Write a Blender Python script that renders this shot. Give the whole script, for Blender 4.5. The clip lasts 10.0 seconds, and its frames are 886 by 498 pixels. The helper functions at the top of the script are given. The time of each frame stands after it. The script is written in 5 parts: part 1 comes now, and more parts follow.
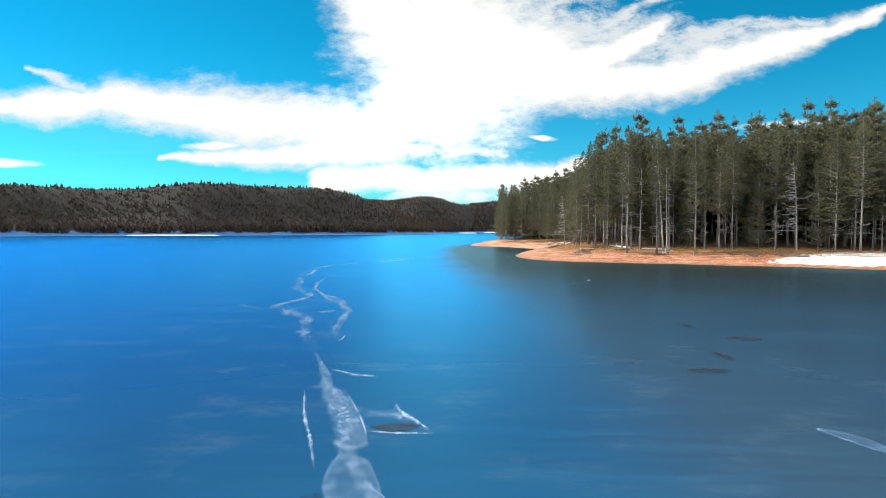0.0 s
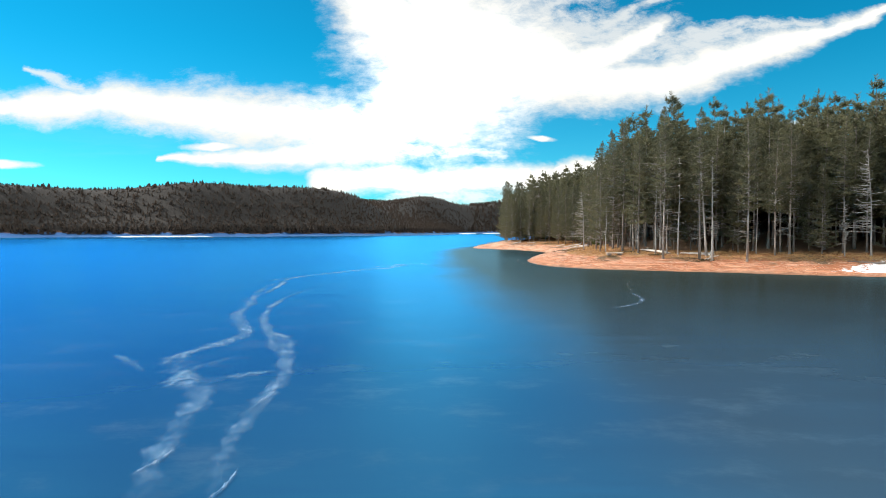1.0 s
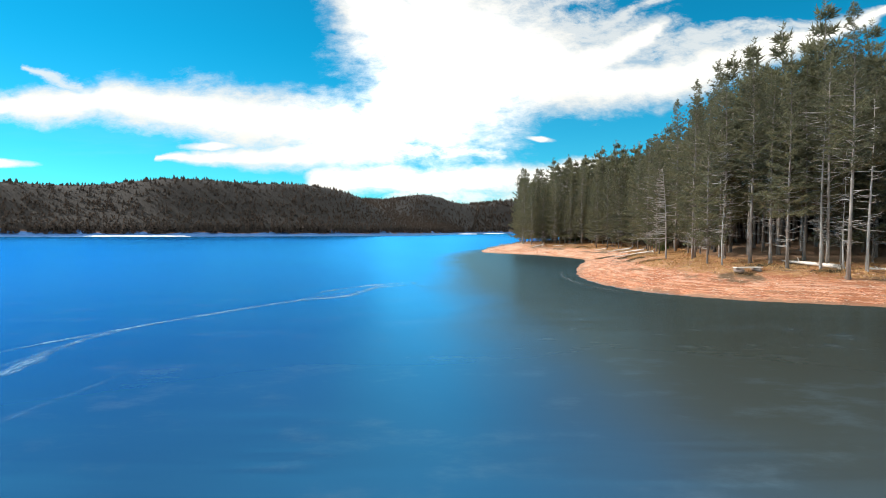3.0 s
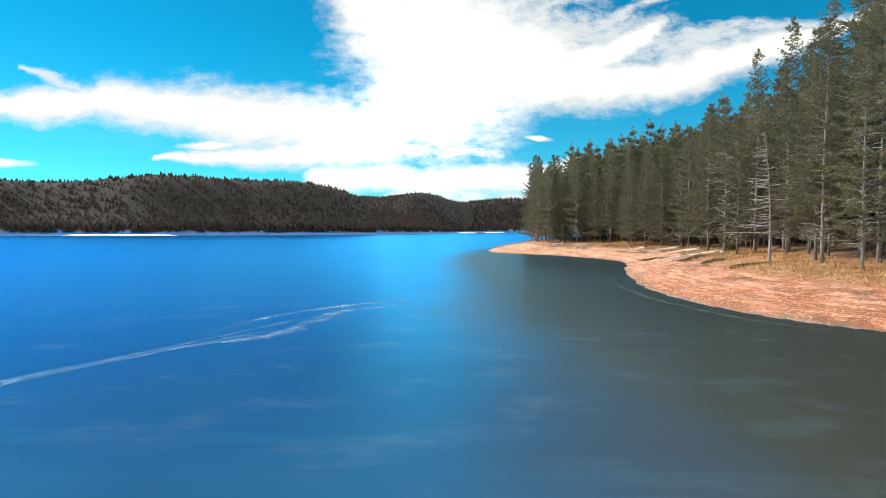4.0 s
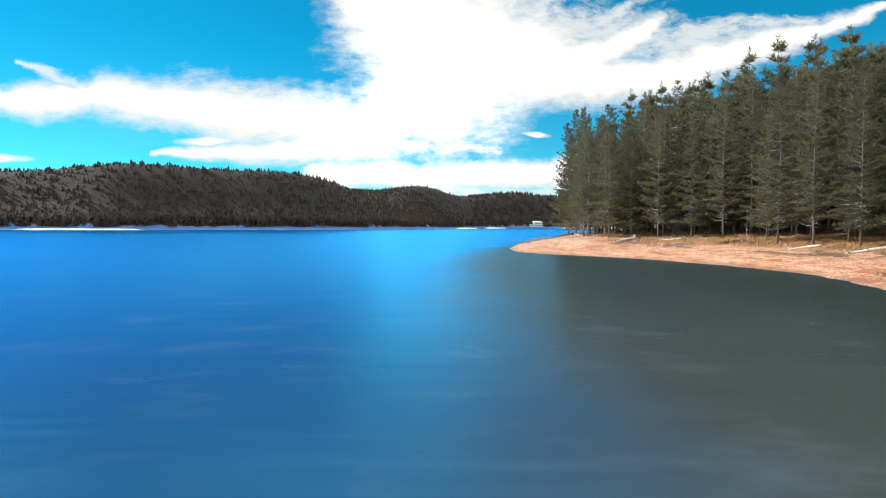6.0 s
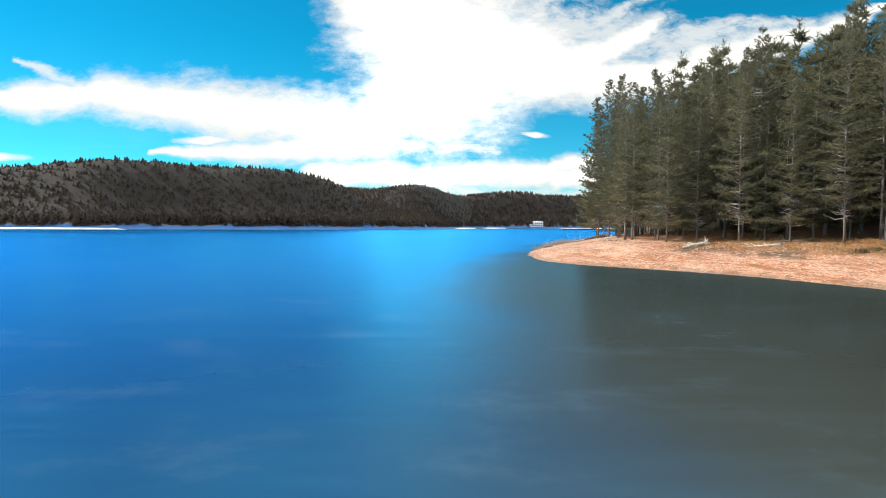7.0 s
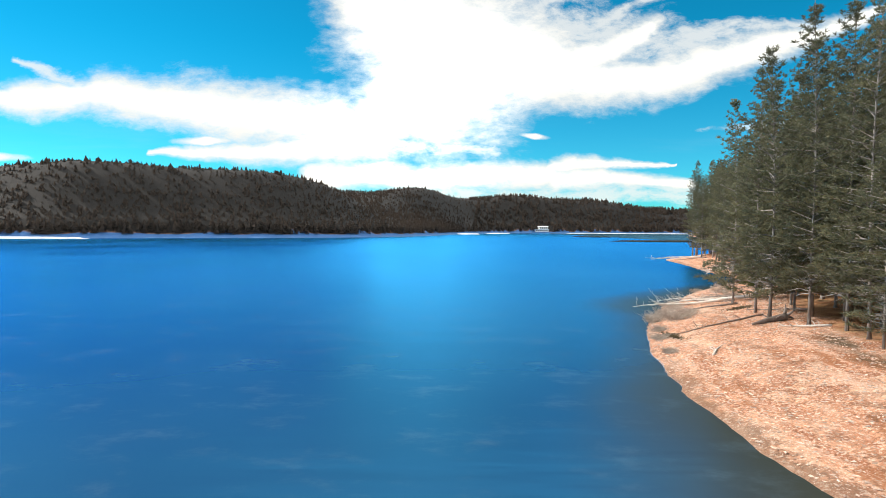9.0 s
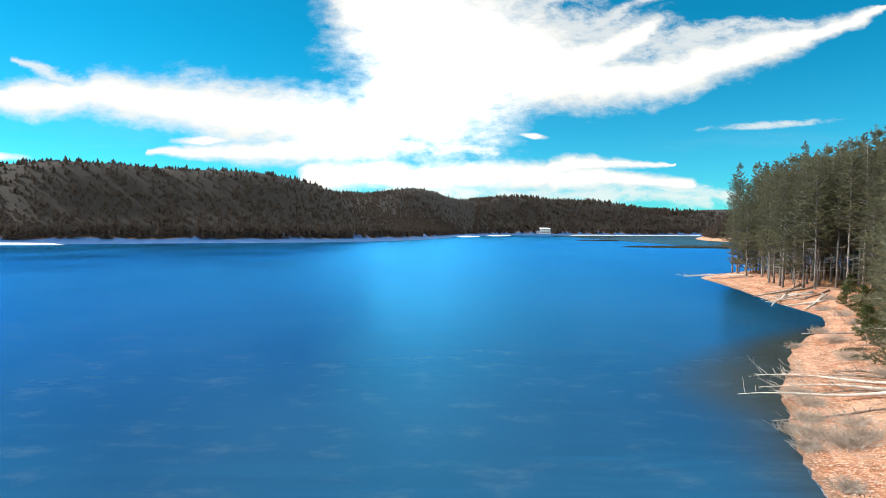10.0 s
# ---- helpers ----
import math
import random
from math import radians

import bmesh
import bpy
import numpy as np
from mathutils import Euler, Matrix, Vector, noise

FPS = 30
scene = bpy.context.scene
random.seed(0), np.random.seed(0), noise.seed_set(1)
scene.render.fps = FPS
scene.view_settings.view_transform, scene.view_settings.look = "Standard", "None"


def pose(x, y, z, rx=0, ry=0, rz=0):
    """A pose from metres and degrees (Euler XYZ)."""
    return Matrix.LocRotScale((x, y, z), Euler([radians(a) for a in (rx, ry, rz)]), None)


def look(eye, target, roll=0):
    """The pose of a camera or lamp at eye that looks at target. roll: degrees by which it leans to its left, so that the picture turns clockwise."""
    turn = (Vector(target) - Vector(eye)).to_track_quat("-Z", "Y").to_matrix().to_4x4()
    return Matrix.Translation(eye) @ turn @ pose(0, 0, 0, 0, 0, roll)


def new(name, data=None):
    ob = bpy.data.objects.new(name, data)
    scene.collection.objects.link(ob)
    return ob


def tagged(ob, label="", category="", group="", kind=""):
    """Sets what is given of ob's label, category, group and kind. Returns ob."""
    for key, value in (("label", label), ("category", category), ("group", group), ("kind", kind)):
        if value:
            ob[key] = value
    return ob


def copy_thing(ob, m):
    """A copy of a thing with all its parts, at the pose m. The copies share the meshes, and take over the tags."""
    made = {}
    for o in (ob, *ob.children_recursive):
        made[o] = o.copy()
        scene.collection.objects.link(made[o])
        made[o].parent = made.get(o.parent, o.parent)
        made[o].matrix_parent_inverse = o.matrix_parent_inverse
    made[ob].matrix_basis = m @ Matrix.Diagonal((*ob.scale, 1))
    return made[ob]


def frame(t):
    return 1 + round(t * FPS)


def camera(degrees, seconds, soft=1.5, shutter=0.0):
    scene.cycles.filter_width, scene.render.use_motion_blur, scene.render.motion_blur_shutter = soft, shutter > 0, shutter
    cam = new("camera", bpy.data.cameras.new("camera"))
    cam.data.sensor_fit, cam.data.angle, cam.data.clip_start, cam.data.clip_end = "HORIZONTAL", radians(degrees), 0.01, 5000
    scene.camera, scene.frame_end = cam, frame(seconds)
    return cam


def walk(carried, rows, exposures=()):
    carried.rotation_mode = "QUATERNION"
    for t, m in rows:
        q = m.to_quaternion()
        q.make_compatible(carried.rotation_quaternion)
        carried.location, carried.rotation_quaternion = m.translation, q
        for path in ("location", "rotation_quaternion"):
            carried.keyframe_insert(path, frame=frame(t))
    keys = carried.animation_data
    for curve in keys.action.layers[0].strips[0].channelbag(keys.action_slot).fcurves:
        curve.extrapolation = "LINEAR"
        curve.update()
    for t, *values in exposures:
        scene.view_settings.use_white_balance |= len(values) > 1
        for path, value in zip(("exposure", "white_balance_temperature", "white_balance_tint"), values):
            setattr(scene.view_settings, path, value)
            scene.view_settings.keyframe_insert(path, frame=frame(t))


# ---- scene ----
# a low flight over the frozen lake, along the wooded spit, rising at its point
cam = camera(73.0, 10.0, soft=0.75)


def view(x, y, z, yaw, pitch, roll):
    """The camera's pose from its place, its turn to the left, its tilt up and its lean, in degrees."""
    way = Vector((-math.sin(radians(yaw)) * math.cos(radians(pitch)), math.cos(radians(yaw)) * math.cos(radians(pitch)), math.sin(radians(pitch))))
    eye = Vector((x, y, z))
    return look(eye, eye + way, roll)


walk(cam, [
    (0.0, view(1.43, 13.70, 4.86, 0.21, -1.88, 0.01)),
    (0.5, view(1.30, 20.85, 4.85, 0.18, -1.85, -0.02)),
    (1.0, view(1.13, 28.59, 4.95, 0.13, -1.82, -0.05)),
    (1.5, view(1.10, 37.06, 5.04, 0.13, -1.83, -0.02)),
    (2.0, view(0.98, 45.87, 5.03, 0.09, -1.80, -0.03)),
    (2.5, view(0.87, 54.66, 4.88, 0.07, -1.78, 0.10)),
    (4.0, view(0.10, 82.63, 4.06, -0.18, -1.86, 0.05)),
    (4.5, view(0.22, 93.06, 3.59, -0.26, -1.87, 0.21)),
    (5.0, view(0.07, 103.02, 3.20, -0.35, -2.02, 0.30)),
    (5.5, view(0.13, 112.88, 3.00, -0.33, -2.20, 0.13)),
    (7.0, view(0.25, 139.97, 2.93, -0.54, -2.23, 0.30)),
    (7.5, view(-0.13, 148.72, 3.46, -0.59, -2.20, 0.39)),
    (8.0, view(-0.56, 157.45, 4.36, -0.62, -2.15, 0.42)),
    (8.5, view(-0.71, 166.01, 5.54, -0.48, -2.09, 0.45)),
    (9.0, view(-1.28, 174.95, 7.06, -0.62, -2.12, 0.44)),
    (9.5, view(-1.42, 184.27, 8.53, -0.63, -2.20, 0.42)),
    (10.0, view(-1.25, 193.56, 9.53, -0.70, -2.15, 0.45)),
], exposures=[(0.0, 0.06), (10.0, 0.06)])

# ---------------------------------------------------------------- light
SUN_AZ, SUN_EL = radians(160.0), radians(33.0)   # from the left of the flight, a little ahead
sun_way = Vector((math.cos(SUN_AZ) * math.cos(SUN_EL), math.sin(SUN_AZ) * math.cos(SUN_EL), math.sin(SUN_EL)))
sun = new("sun", bpy.data.lights.new("sun", "SUN"))
sun.data.energy, sun.data.angle, sun.data.color = 5.2, radians(0.6), (1.0, 0.93, 0.84)
sun.matrix_world = look(sun_way * 300, (0, 0, 0))

world = bpy.data.worlds.new("sky")
scene.world = world
world.use_nodes = True


class Graph:
    """Short hand for node trees."""

    def __init__(self, tree):
        self.tree, self.nodes, self.links = tree, tree.nodes, tree.links

    def node(self, kind, inputs=None):
        n = self.nodes.new(kind)
        for k, v in (inputs or {}).items():
            self.put(n.inputs[k], v)
        return n

    def put(self, socket, v):
        if isinstance(v, bpy.types.NodeSocket):
            self.links.new(v, socket)
        else:
            socket.default_value = v

    def math(self, op, a, b=None, c=None, clamp=False):
        n = self.nodes.new("ShaderNodeMath")
        n.operation, n.use_clamp = op, clamp
        for s, v in zip(n.inputs, (a, b, c)):
            if v is not None:
                self.put(s, v)
        return n.outputs[0]

    def vec(self, op, a, b=None, scale=None):
        n = self.nodes.new("ShaderNodeVectorMath")
        n.operation = op
        self.put(n.inputs[0], a)
        if b is not None:
            self.put(n.inputs[1], b)
        if scale is not None:
            self.put(n.inputs["Scale"], scale)
        return n.outputs["Value" if op in ("LENGTH", "DOT_PRODUCT") else "Vector"]

    def mix(self, f, a, b, blend="MIX"):
        n = self.nodes.new("ShaderNodeMix")
        n.data_type, n.blend_type = "RGBA", blend
        self.put(n.inputs[0], f)
        self.put(n.inputs[6], a)
        self.put(n.inputs[7], b)
        return n.outputs[2]

    def step(self, v, lo, hi):
        n = self.nodes.new("ShaderNodeMapRange")
        n.interpolation_type = "SMOOTHSTEP"
        self.put(n.inputs[0], v)
        self.put(n.inputs[1], lo)
        self.put(n.inputs[2], hi)
        return n.outputs[0]

    def noise(self, vector, scale, detail=4.0, rough=0.55, lac=2.0, dims="3D"):
        n = self.nodes.new("ShaderNodeTexNoise")
        n.noise_dimensions = dims
        self.put(n.inputs["Vector"], vector)
        for k, v in (("Scale", scale), ("Detail", detail), ("Roughness", rough), ("Lacunarity", lac)):
            n.inputs[k].default_value = v
        return n.outputs[0]


def build_sky():
    g = Graph(world.node_tree)
    g.nodes.clear()
    sky = g.node("ShaderNodeTexSky")
    sky.sky_type, sky.sun_disc, sky.sun_elevation, sky.sun_rotation = "NISHITA", False, SUN_EL, radians(90) - SUN_AZ
    sky.altitude, sky.air_density, sky.dust_density, sky.ozone_density = 1200.0, 1.0, 0.0, 3.0
    way = g.node("ShaderNodeTexCoord").outputs["Generated"]
    split = g.node("ShaderNodeSeparateXYZ", {0: way})
    x, y, z = split.outputs
    tint = g.mix(g.step(z, 0.03, 0.30), SKY_TINT_LOW, SKY_TINT)
    blue = g.mix(1.0, g.vec("SCALE", sky.outputs[0], scale=SKY_GAIN), tint, "MULTIPLY")
    ahead = g.math("MAXIMUM", y, 0.05)
    u, v = g.math("DIVIDE", x, ahead), g.math("DIVIDE", z, ahead)
    flat = g.node("ShaderNodeCombineXYZ", {0: u, 1: v, 2: 0.0}).outputs[0]
    # ragged edges: the layer is pushed about by drifting noise, stretched along the wind
    wind = g.vec("MULTIPLY", flat, (1.0, 1.7, 1.0))
    push = g.node("ShaderNodeTexNoise", {"Vector": wind, "Scale": 5.0, "Detail": 5.0, "Roughness": 0.56}).outputs["Color"]
    p = g.vec("ADD", flat, g.vec("MULTIPLY", g.vec("SUBTRACT", push, (0.5, 0.5, 0.5)), (0.11, 0.055, 0.0)))

    calm = g.vec("ADD", flat, g.vec("MULTIPLY", g.vec("SUBTRACT", push, (0.5, 0.5, 0.5)), (0.03, 0.012, 0.0)))

    def streak(a, b, ra, rb):
        """1 on the line from a to b, 0 at its width, below 0 outside."""
        (ax, ay), (bx, by) = a, b
        ba = (bx - ax, by - ay, 0.0)
        if max(ra, rb) < 0.013:  # a small wisp: a soft pointed lens
            long = math.hypot(ba[0], ba[1])
            rel = g.vec("SUBTRACT", calm, ((ax + bx) / 2, (ay + by) / 2, 0.0))
            along = g.math("DIVIDE", g.vec("DOT_PRODUCT", rel, (ba[0] / long, ba[1] / long, 0.0)), long * 0.62)
            across = g.math("DIVIDE", g.vec("DOT_PRODUCT", rel, (-ba[1] / long, ba[0] / long, 0.0)), (ra + rb) * 0.62)
            return g.math("SUBTRACT", 1.0, g.math("ADD", g.math("ABSOLUTE", along), g.math("MULTIPLY", across, across)))
        pa = g.vec("SUBTRACT", p if max(ra, rb) > 0.013 else calm, (ax, ay, 0.0))
        h = g.math("DIVIDE", g.vec("DOT_PRODUCT", pa, ba), ba[0] ** 2 + ba[1] ** 2, clamp=True)
        off = g.vec("LENGTH", g.vec("SUBTRACT", pa, g.vec("SCALE", ba, scale=h)))
        width = g.math("MULTIPLY_ADD", h, rb - ra, ra)
        return g.math("SUBTRACT", 1.0, g.math("DIVIDE", off, width))

    cover = None
    for a, b, ra, rb in CLOUDS:
        s = streak(a, b, ra, rb)
        cover = s if cover is None else g.math("MAXIMUM", cover, s)
    fine = g.noise(wind, 13.0, 8.0, 0.66)
    wisp = g.noise(g.vec("MULTIPLY", p, (1.0, 2.2, 1.0)), 30.0, 6.0, 0.7)
    body = g.math("ADD", cover, g.math("MULTIPLY", g.math("SUBTRACT", fine, 0.5), 1.35))
    body = g.math("ADD", body, g.math("MULTIPLY", g.math("SUBTRACT", wisp, 0.5), 0.75))
    front = g.step(body, -0.32, 0.72)
    film = None
    for a, b, ra, rb in THIN_CLOUDS:
        q = streak(a, b, ra, rb)
        film = q if film is None else g.math("MAXIMUM", film, q)
    film = g.math("ADD", film, g.math("MULTIPLY", g.math("SUBTRACT", wisp, 0.5), 2.0))
    film = g.math("ADD", film, g.math("MULTIPLY", g.math("SUBTRACT", fine, 0.5), 1.6))
    front = g.math("MAXIMUM", front, g.math("MULTIPLY", g.step(film, 0.0, 1.1), 0.75))
    # thin veils low over the hills
    veil = g.math("MULTIPLY", g.step(g.noise(g.vec("MULTIPLY", flat, (1.0, 7.0, 1.0)), 2.2, 5.0), 0.47, 0.78), g.step(v, 0.20, 0.04))
    front = g.math("MAXIMUM", front, g.math("MULTIPLY", veil, 0.3))
    # the rest of the sky: a like broken layer, unseen, overhead and behind
    roof = g.vec("SCALE", way, scale=g.math("DIVIDE", 1.0, g.math("ADD", g.math("MAXIMUM", z, 0.0), 0.18)))
    rest = g.step(g.noise(roof, 1.1, 6.0, 0.6), 0.40, 0.58)
    inside = g.math("MULTIPLY", g.step(y, 0.12, 0.4), g.math("MULTIPLY", g.step(g.math("ABSOLUTE", u), 1.25, 0.85), g.step(v, 0.62, 0.44)))
    amount = g.math("ADD", g.math("MULTIPLY", front, inside), g.math("MULTIPLY", rest, g.math("SUBTRACT", 1.0, inside)))
    puff = g.noise(wind, 4.0, 5.0)
    white = g.mix(puff, (0.97, 0.975, 0.95, 1), (1.03, 1.01, 0.93, 1))
    # the unseen part is made brighter, as fill light for the shaded woods
    white = g.vec("SCALE", white, scale=g.math("ADD", g.math("MULTIPLY_ADD", g.math("MULTIPLY", g.step(cover, 0.3, 1.0), inside), 0.22, 0.95), g.math("MULTIPLY", g.math("SUBTRACT", 1.0, inside), 0.95)))
    # the thick middle of the bank is far brighter than its thin rims
    core = g.vec("LENGTH", g.vec("MULTIPLY", g.vec("SUBTRACT", flat, (-0.04, 0.19, 0.0)), (5.0, 6.0, 0.0)))
    white = g.vec("SCALE", white, scale=g.math("MULTIPLY_ADD", g.math("MULTIPLY", g.step(core, 1.25, 0.1), inside), CORE_GAIN, 1.0))
    colour = g.mix(amount, blue, white)
    back = g.node("ShaderNodeBackground", {"Color": colour, "Strength": 1.0})
    out = g.node("ShaderNodeOutputWorld")
    g.links.new(back.outputs[0], out.inputs[0])


SKY_GAIN = 0.099
CORE_GAIN = 0.8
SKY_TINT = (0.04, 1.22, 1.33, 1)
SKY_TINT_LOW = (0.24, 1.27, 1.40, 1)
# the broken cloud layer ahead: from, to, and half widths, as slopes to the right and up of the way ahead
CLOUDS = [
    ((-0.80, 0.205), (-0.55, 0.215), 0.020, 0.040), ((-0.55, 0.215), (-0.38, 0.190), 0.045, 0.055),
    ((-0.38, 0.190), (-0.18, 0.165), 0.055, 0.065), ((-0.15, 0.400), (-0.03, 0.300), 0.060, 0.130),
    ((-0.03, 0.480), (0.00, 0.250), 0.120, 0.150), ((-0.05, 0.225), (-0.15, 0.130), 0.100, 0.042),
    ((-0.49, 0.116), (-0.18, 0.125), 0.004, 0.030), ((-0.20, 0.150), (-0.10, 0.150), 0.040, 0.050), ((-0.43, 0.137), (-0.34, 0.140), 0.006, 0.008),
    ((0.05, 0.250), (0.36, 0.252), 0.070, 0.044), ((0.36, 0.252), (0.55, 0.303), 0.046, 0.034),
    ((0.55, 0.300), (0.76, 0.372), 0.036, 0.003), ((0.08, 0.320), (0.20, 0.270), 0.110, 0.075),
    ((0.22, 0.270), (0.36, 0.335), 0.045, 0.020),
    ((-0.20, 0.080), (0.00, 0.082), 0.022, 0.026), ((0.00, 0.082), (0.20, 0.090), 0.024, 0.019),
    ((0.20, 0.082), (0.42, 0.075), 0.024, 0.010), ((0.20, 0.100), (0.40, 0.110), 0.016, 0.002),
    ((0.14, 0.154), (0.18, 0.150), 0.006, 0.004), ((-0.78, 0.112), (-0.69, 0.110), 0.008, 0.006),
]
THIN_CLOUDS = [
    ((-0.09, 0.128), (0.10, 0.126), 0.030, 0.018),
    ((-0.08, 0.060), (0.45, 0.052), 0.032, 0.020),
    ((0.12, 0.350), (0.42, 0.300), 0.080, 0.050), ((0.30, 0.300), (0.62, 0.345), 0.035, 0.015), ((-0.70, 0.272), (-0.60, 0.240), 0.007, 0.020),
    ((0.44, 0.165), (0.66, 0.182), 0.004, 0.010), ((0.20, 0.075), (0.50, 0.060), 0.035, 0.015),
    ((0.15, 0.365), (0.30, 0.400), 0.022, 0.016), ((0.25, 0.335), (0.37, 0.385), 0.022, 0.014), ((0.38, 0.310), (0.48, 0.335), 0.034, 0.018),
]
build_sky()

# ---------------------------------------------------------------- materials


def material(name, colours, scale, rough=0.85, bump=0.3, stretch=(1, 1, 1), fine=None, bump_scale=None, spread=0.0, metal=0.0, space="Object", see_through=0.0):
    """A surface of two or three colours that wander at a broad and a fine scale, with relief. spread: how much pieces differ in brightness."""
    m = bpy.data.materials.new(name)
    m.use_nodes = True
    g = Graph(m.node_tree)
    b = g.nodes["Principled BSDF"]
    at = g.vec("MULTIPLY", g.node("ShaderNodeTexCoord").outputs[space], stretch)
    broad = g.noise(at, scale, 3.0)
    grain = g.noise(at, fine or scale * 9, 5.0, 0.65)
    c = g.mix(g.step(broad, 0.36, 0.64), (*colours[0], 1), (*colours[1], 1))
    if len(colours) > 2:
        c = g.mix(g.step(grain, 0.52, 0.72), c, (*colours[2], 1))
    tone = g.math("MULTIPLY_ADD", grain, 0.5, 0.75)
    if spread:
        r = g.node("ShaderNodeObjectInfo").outputs["Random"]
        r2 = g.node("ShaderNodeNewGeometry").outputs["Random Per Island"]
        tone = g.math("MULTIPLY", tone, g.math("MULTIPLY_ADD", g.math("ADD", r, r2), spread, 1.0 - spread))
    c = g.mix(1.0, c, g.node("ShaderNodeCombineColor", {0: tone, 1: tone, 2: tone}).outputs[0], "MULTIPLY")
    g.put(b.inputs["Base Color"], c)
    b.inputs["Roughness"].default_value, b.inputs["Metallic"].default_value = rough, metal
    if bump:
        relief = g.noise(at, bump_scale or scale * 6, 6.0, 0.6)
        n = g.node("ShaderNodeBump", {"Strength": bump, "Distance": 0.05, "Height": relief})
        g.put(b.inputs["Normal"], n.outputs[0])
    if see_through:
        thin = g.node("ShaderNodeBsdfTranslucent", {"Color": c})
        both = g.node("ShaderNodeMixShader", {0: see_through, 1: b.outputs[0], 2: thin.outputs[0]})
        g.links.new(both.outputs[0], g.nodes["Material Output"].inputs[0])
    return m


NEEDLES = material("needles", [(0.140, 0.137, 0.084), (0.188, 0.178, 0.094), (0.152, 0.160, 0.088)], 0.5, 0.8, 0, spread=0.3, see_through=0.42)
NEEDLES_YOUNG = material("young_needles", [(0.085, 0.110, 0.030), (0.110, 0.115, 0.035)], 1.0, 0.7, 0, spread=0.3, see_through=0.35)
NEEDLES_FAR = material("far_needles", [(0.076, 0.056, 0.043), (0.079, 0.058, 0.045)], 0.02, 1.0, 0, see_through=0.5)
BARK = material("pine_bark", [(0.185, 0.152, 0.128), (0.37, 0.33, 0.29), (0.09, 0.074, 0.062)], 1.3, 0.95, 1.0, (1, 1, 0.35), 7.0, spread=0.45)
DEADWOOD = material("dead_wood", [(0.33, 0.305, 0.275), (0.48, 0.45, 0.41), (0.21, 0.19, 0.17)], 1.4, 0.9, 0.6, (1, 1, 0.2), 12.0, spread=0.2)
DRIFT = material("bleached_driftwood", [(0.58, 0.50, 0.43), (0.76, 0.70, 0.63), (0.33, 0.27, 0.23)], 1.2, 0.9, 0.6, (1, 1, 1), 10.0, spread=0.2)
DARKWOOD = material("weathered_wood", [(0.20, 0.15, 0.12), (0.32, 0.26, 0.22), (0.11, 0.08, 0.07)], 1.2, 0.9, 0.6, (1, 1, 1), 10.0, spread=0.2)
STRAW = material("dry_grass", [(0.46, 0.25, 0.10), (0.60, 0.38, 0.17)], 0.4, 0.9, 0, spread=0.3)
HEATH = material("dark_heath", [(0.085, 0.070, 0.032), (0.13, 0.095, 0.045)], 0.8, 0.9, 0, spread=0.3)
BRUSH = material("bare_brushwood", [(0.40, 0.32, 0.26), (0.56, 0.47, 0.39)], 0.8, 0.9, 0, spread=0.3)
STONE = material("shore_stone", [(0.66, 0.44, 0.32), (0.84, 0.66, 0.54), (0.26, 0.15, 0.10)], 1.5, 0.9, 0.3, spread=0.6)
SNOW = material("old_snow", [(0.86, 0.87, 0.90), (0.93, 0.93, 0.93)], 0.6, 0.6, 0.4, bump_scale=3.0)
ICE_DARK = material("thin_dark_ice", [(0.018, 0.022, 0.022), (0.03, 0.034, 0.034)], 0.8, 0.95, 0.2)
ICE_DARK.node_tree.nodes["Principled BSDF"].inputs["Specular IOR Level"].default_value = 0.08
PLASTER = material("white_plaster", [(0.80, 0.79, 0.76), (0.86, 0.85, 0.83)], 0.4, 0.8, 0.1)
SHINGLE = material("snowy_roof", [(0.78, 0.80, 0.83), (0.88, 0.88, 0.90)], 0.5, 0.7, 0.2)
PANE = material("window_glass", [(0.03, 0.035, 0.04), (0.05, 0.055, 0.06)], 0.6, 0.15, 0)


def crack_material(name, pale, white, fill, sharp):
    """Refrozen ice in a crack: thin and patchy, so that the dark ice shows through it."""
    m = bpy.data.materials.new(name)
    m.use_nodes = True
    g = Graph(m.node_tree)
    b = g.nodes["Principled BSDF"]
    at = g.node("ShaderNodeTexCoord").outputs["Object"]
    broad, fine = g.noise(g.vec("MULTIPLY", at, (1.0, 0.6, 1.0)), 0.55, 5.0, 0.62), g.noise(g.vec("MULTIPLY", at, (1.0, 0.4, 1.0)), 5.0, 5.0, 0.65)
    g.put(b.inputs["Base Color"], g.mix(g.step(fine, 0.42, 0.66), (*pale, 1), (*white, 1)))
    b.inputs["Roughness"].default_value = 0.35
    body = g.node("ShaderNodeAttribute")
    body.attribute_name = "body"
    thin = g.math("MULTIPLY", g.math("MULTIPLY_ADD", g.step(broad, 0.35, 0.65), 1 - sharp, sharp), g.math("MULTIPLY_ADD", g.step(fine, 0.34, 0.62), 0.35, 0.65))
    g.put(b.inputs["Alpha"], g.math("MULTIPLY", g.math("MULTIPLY", thin, fill), body.outputs["Fac"]))
    return m


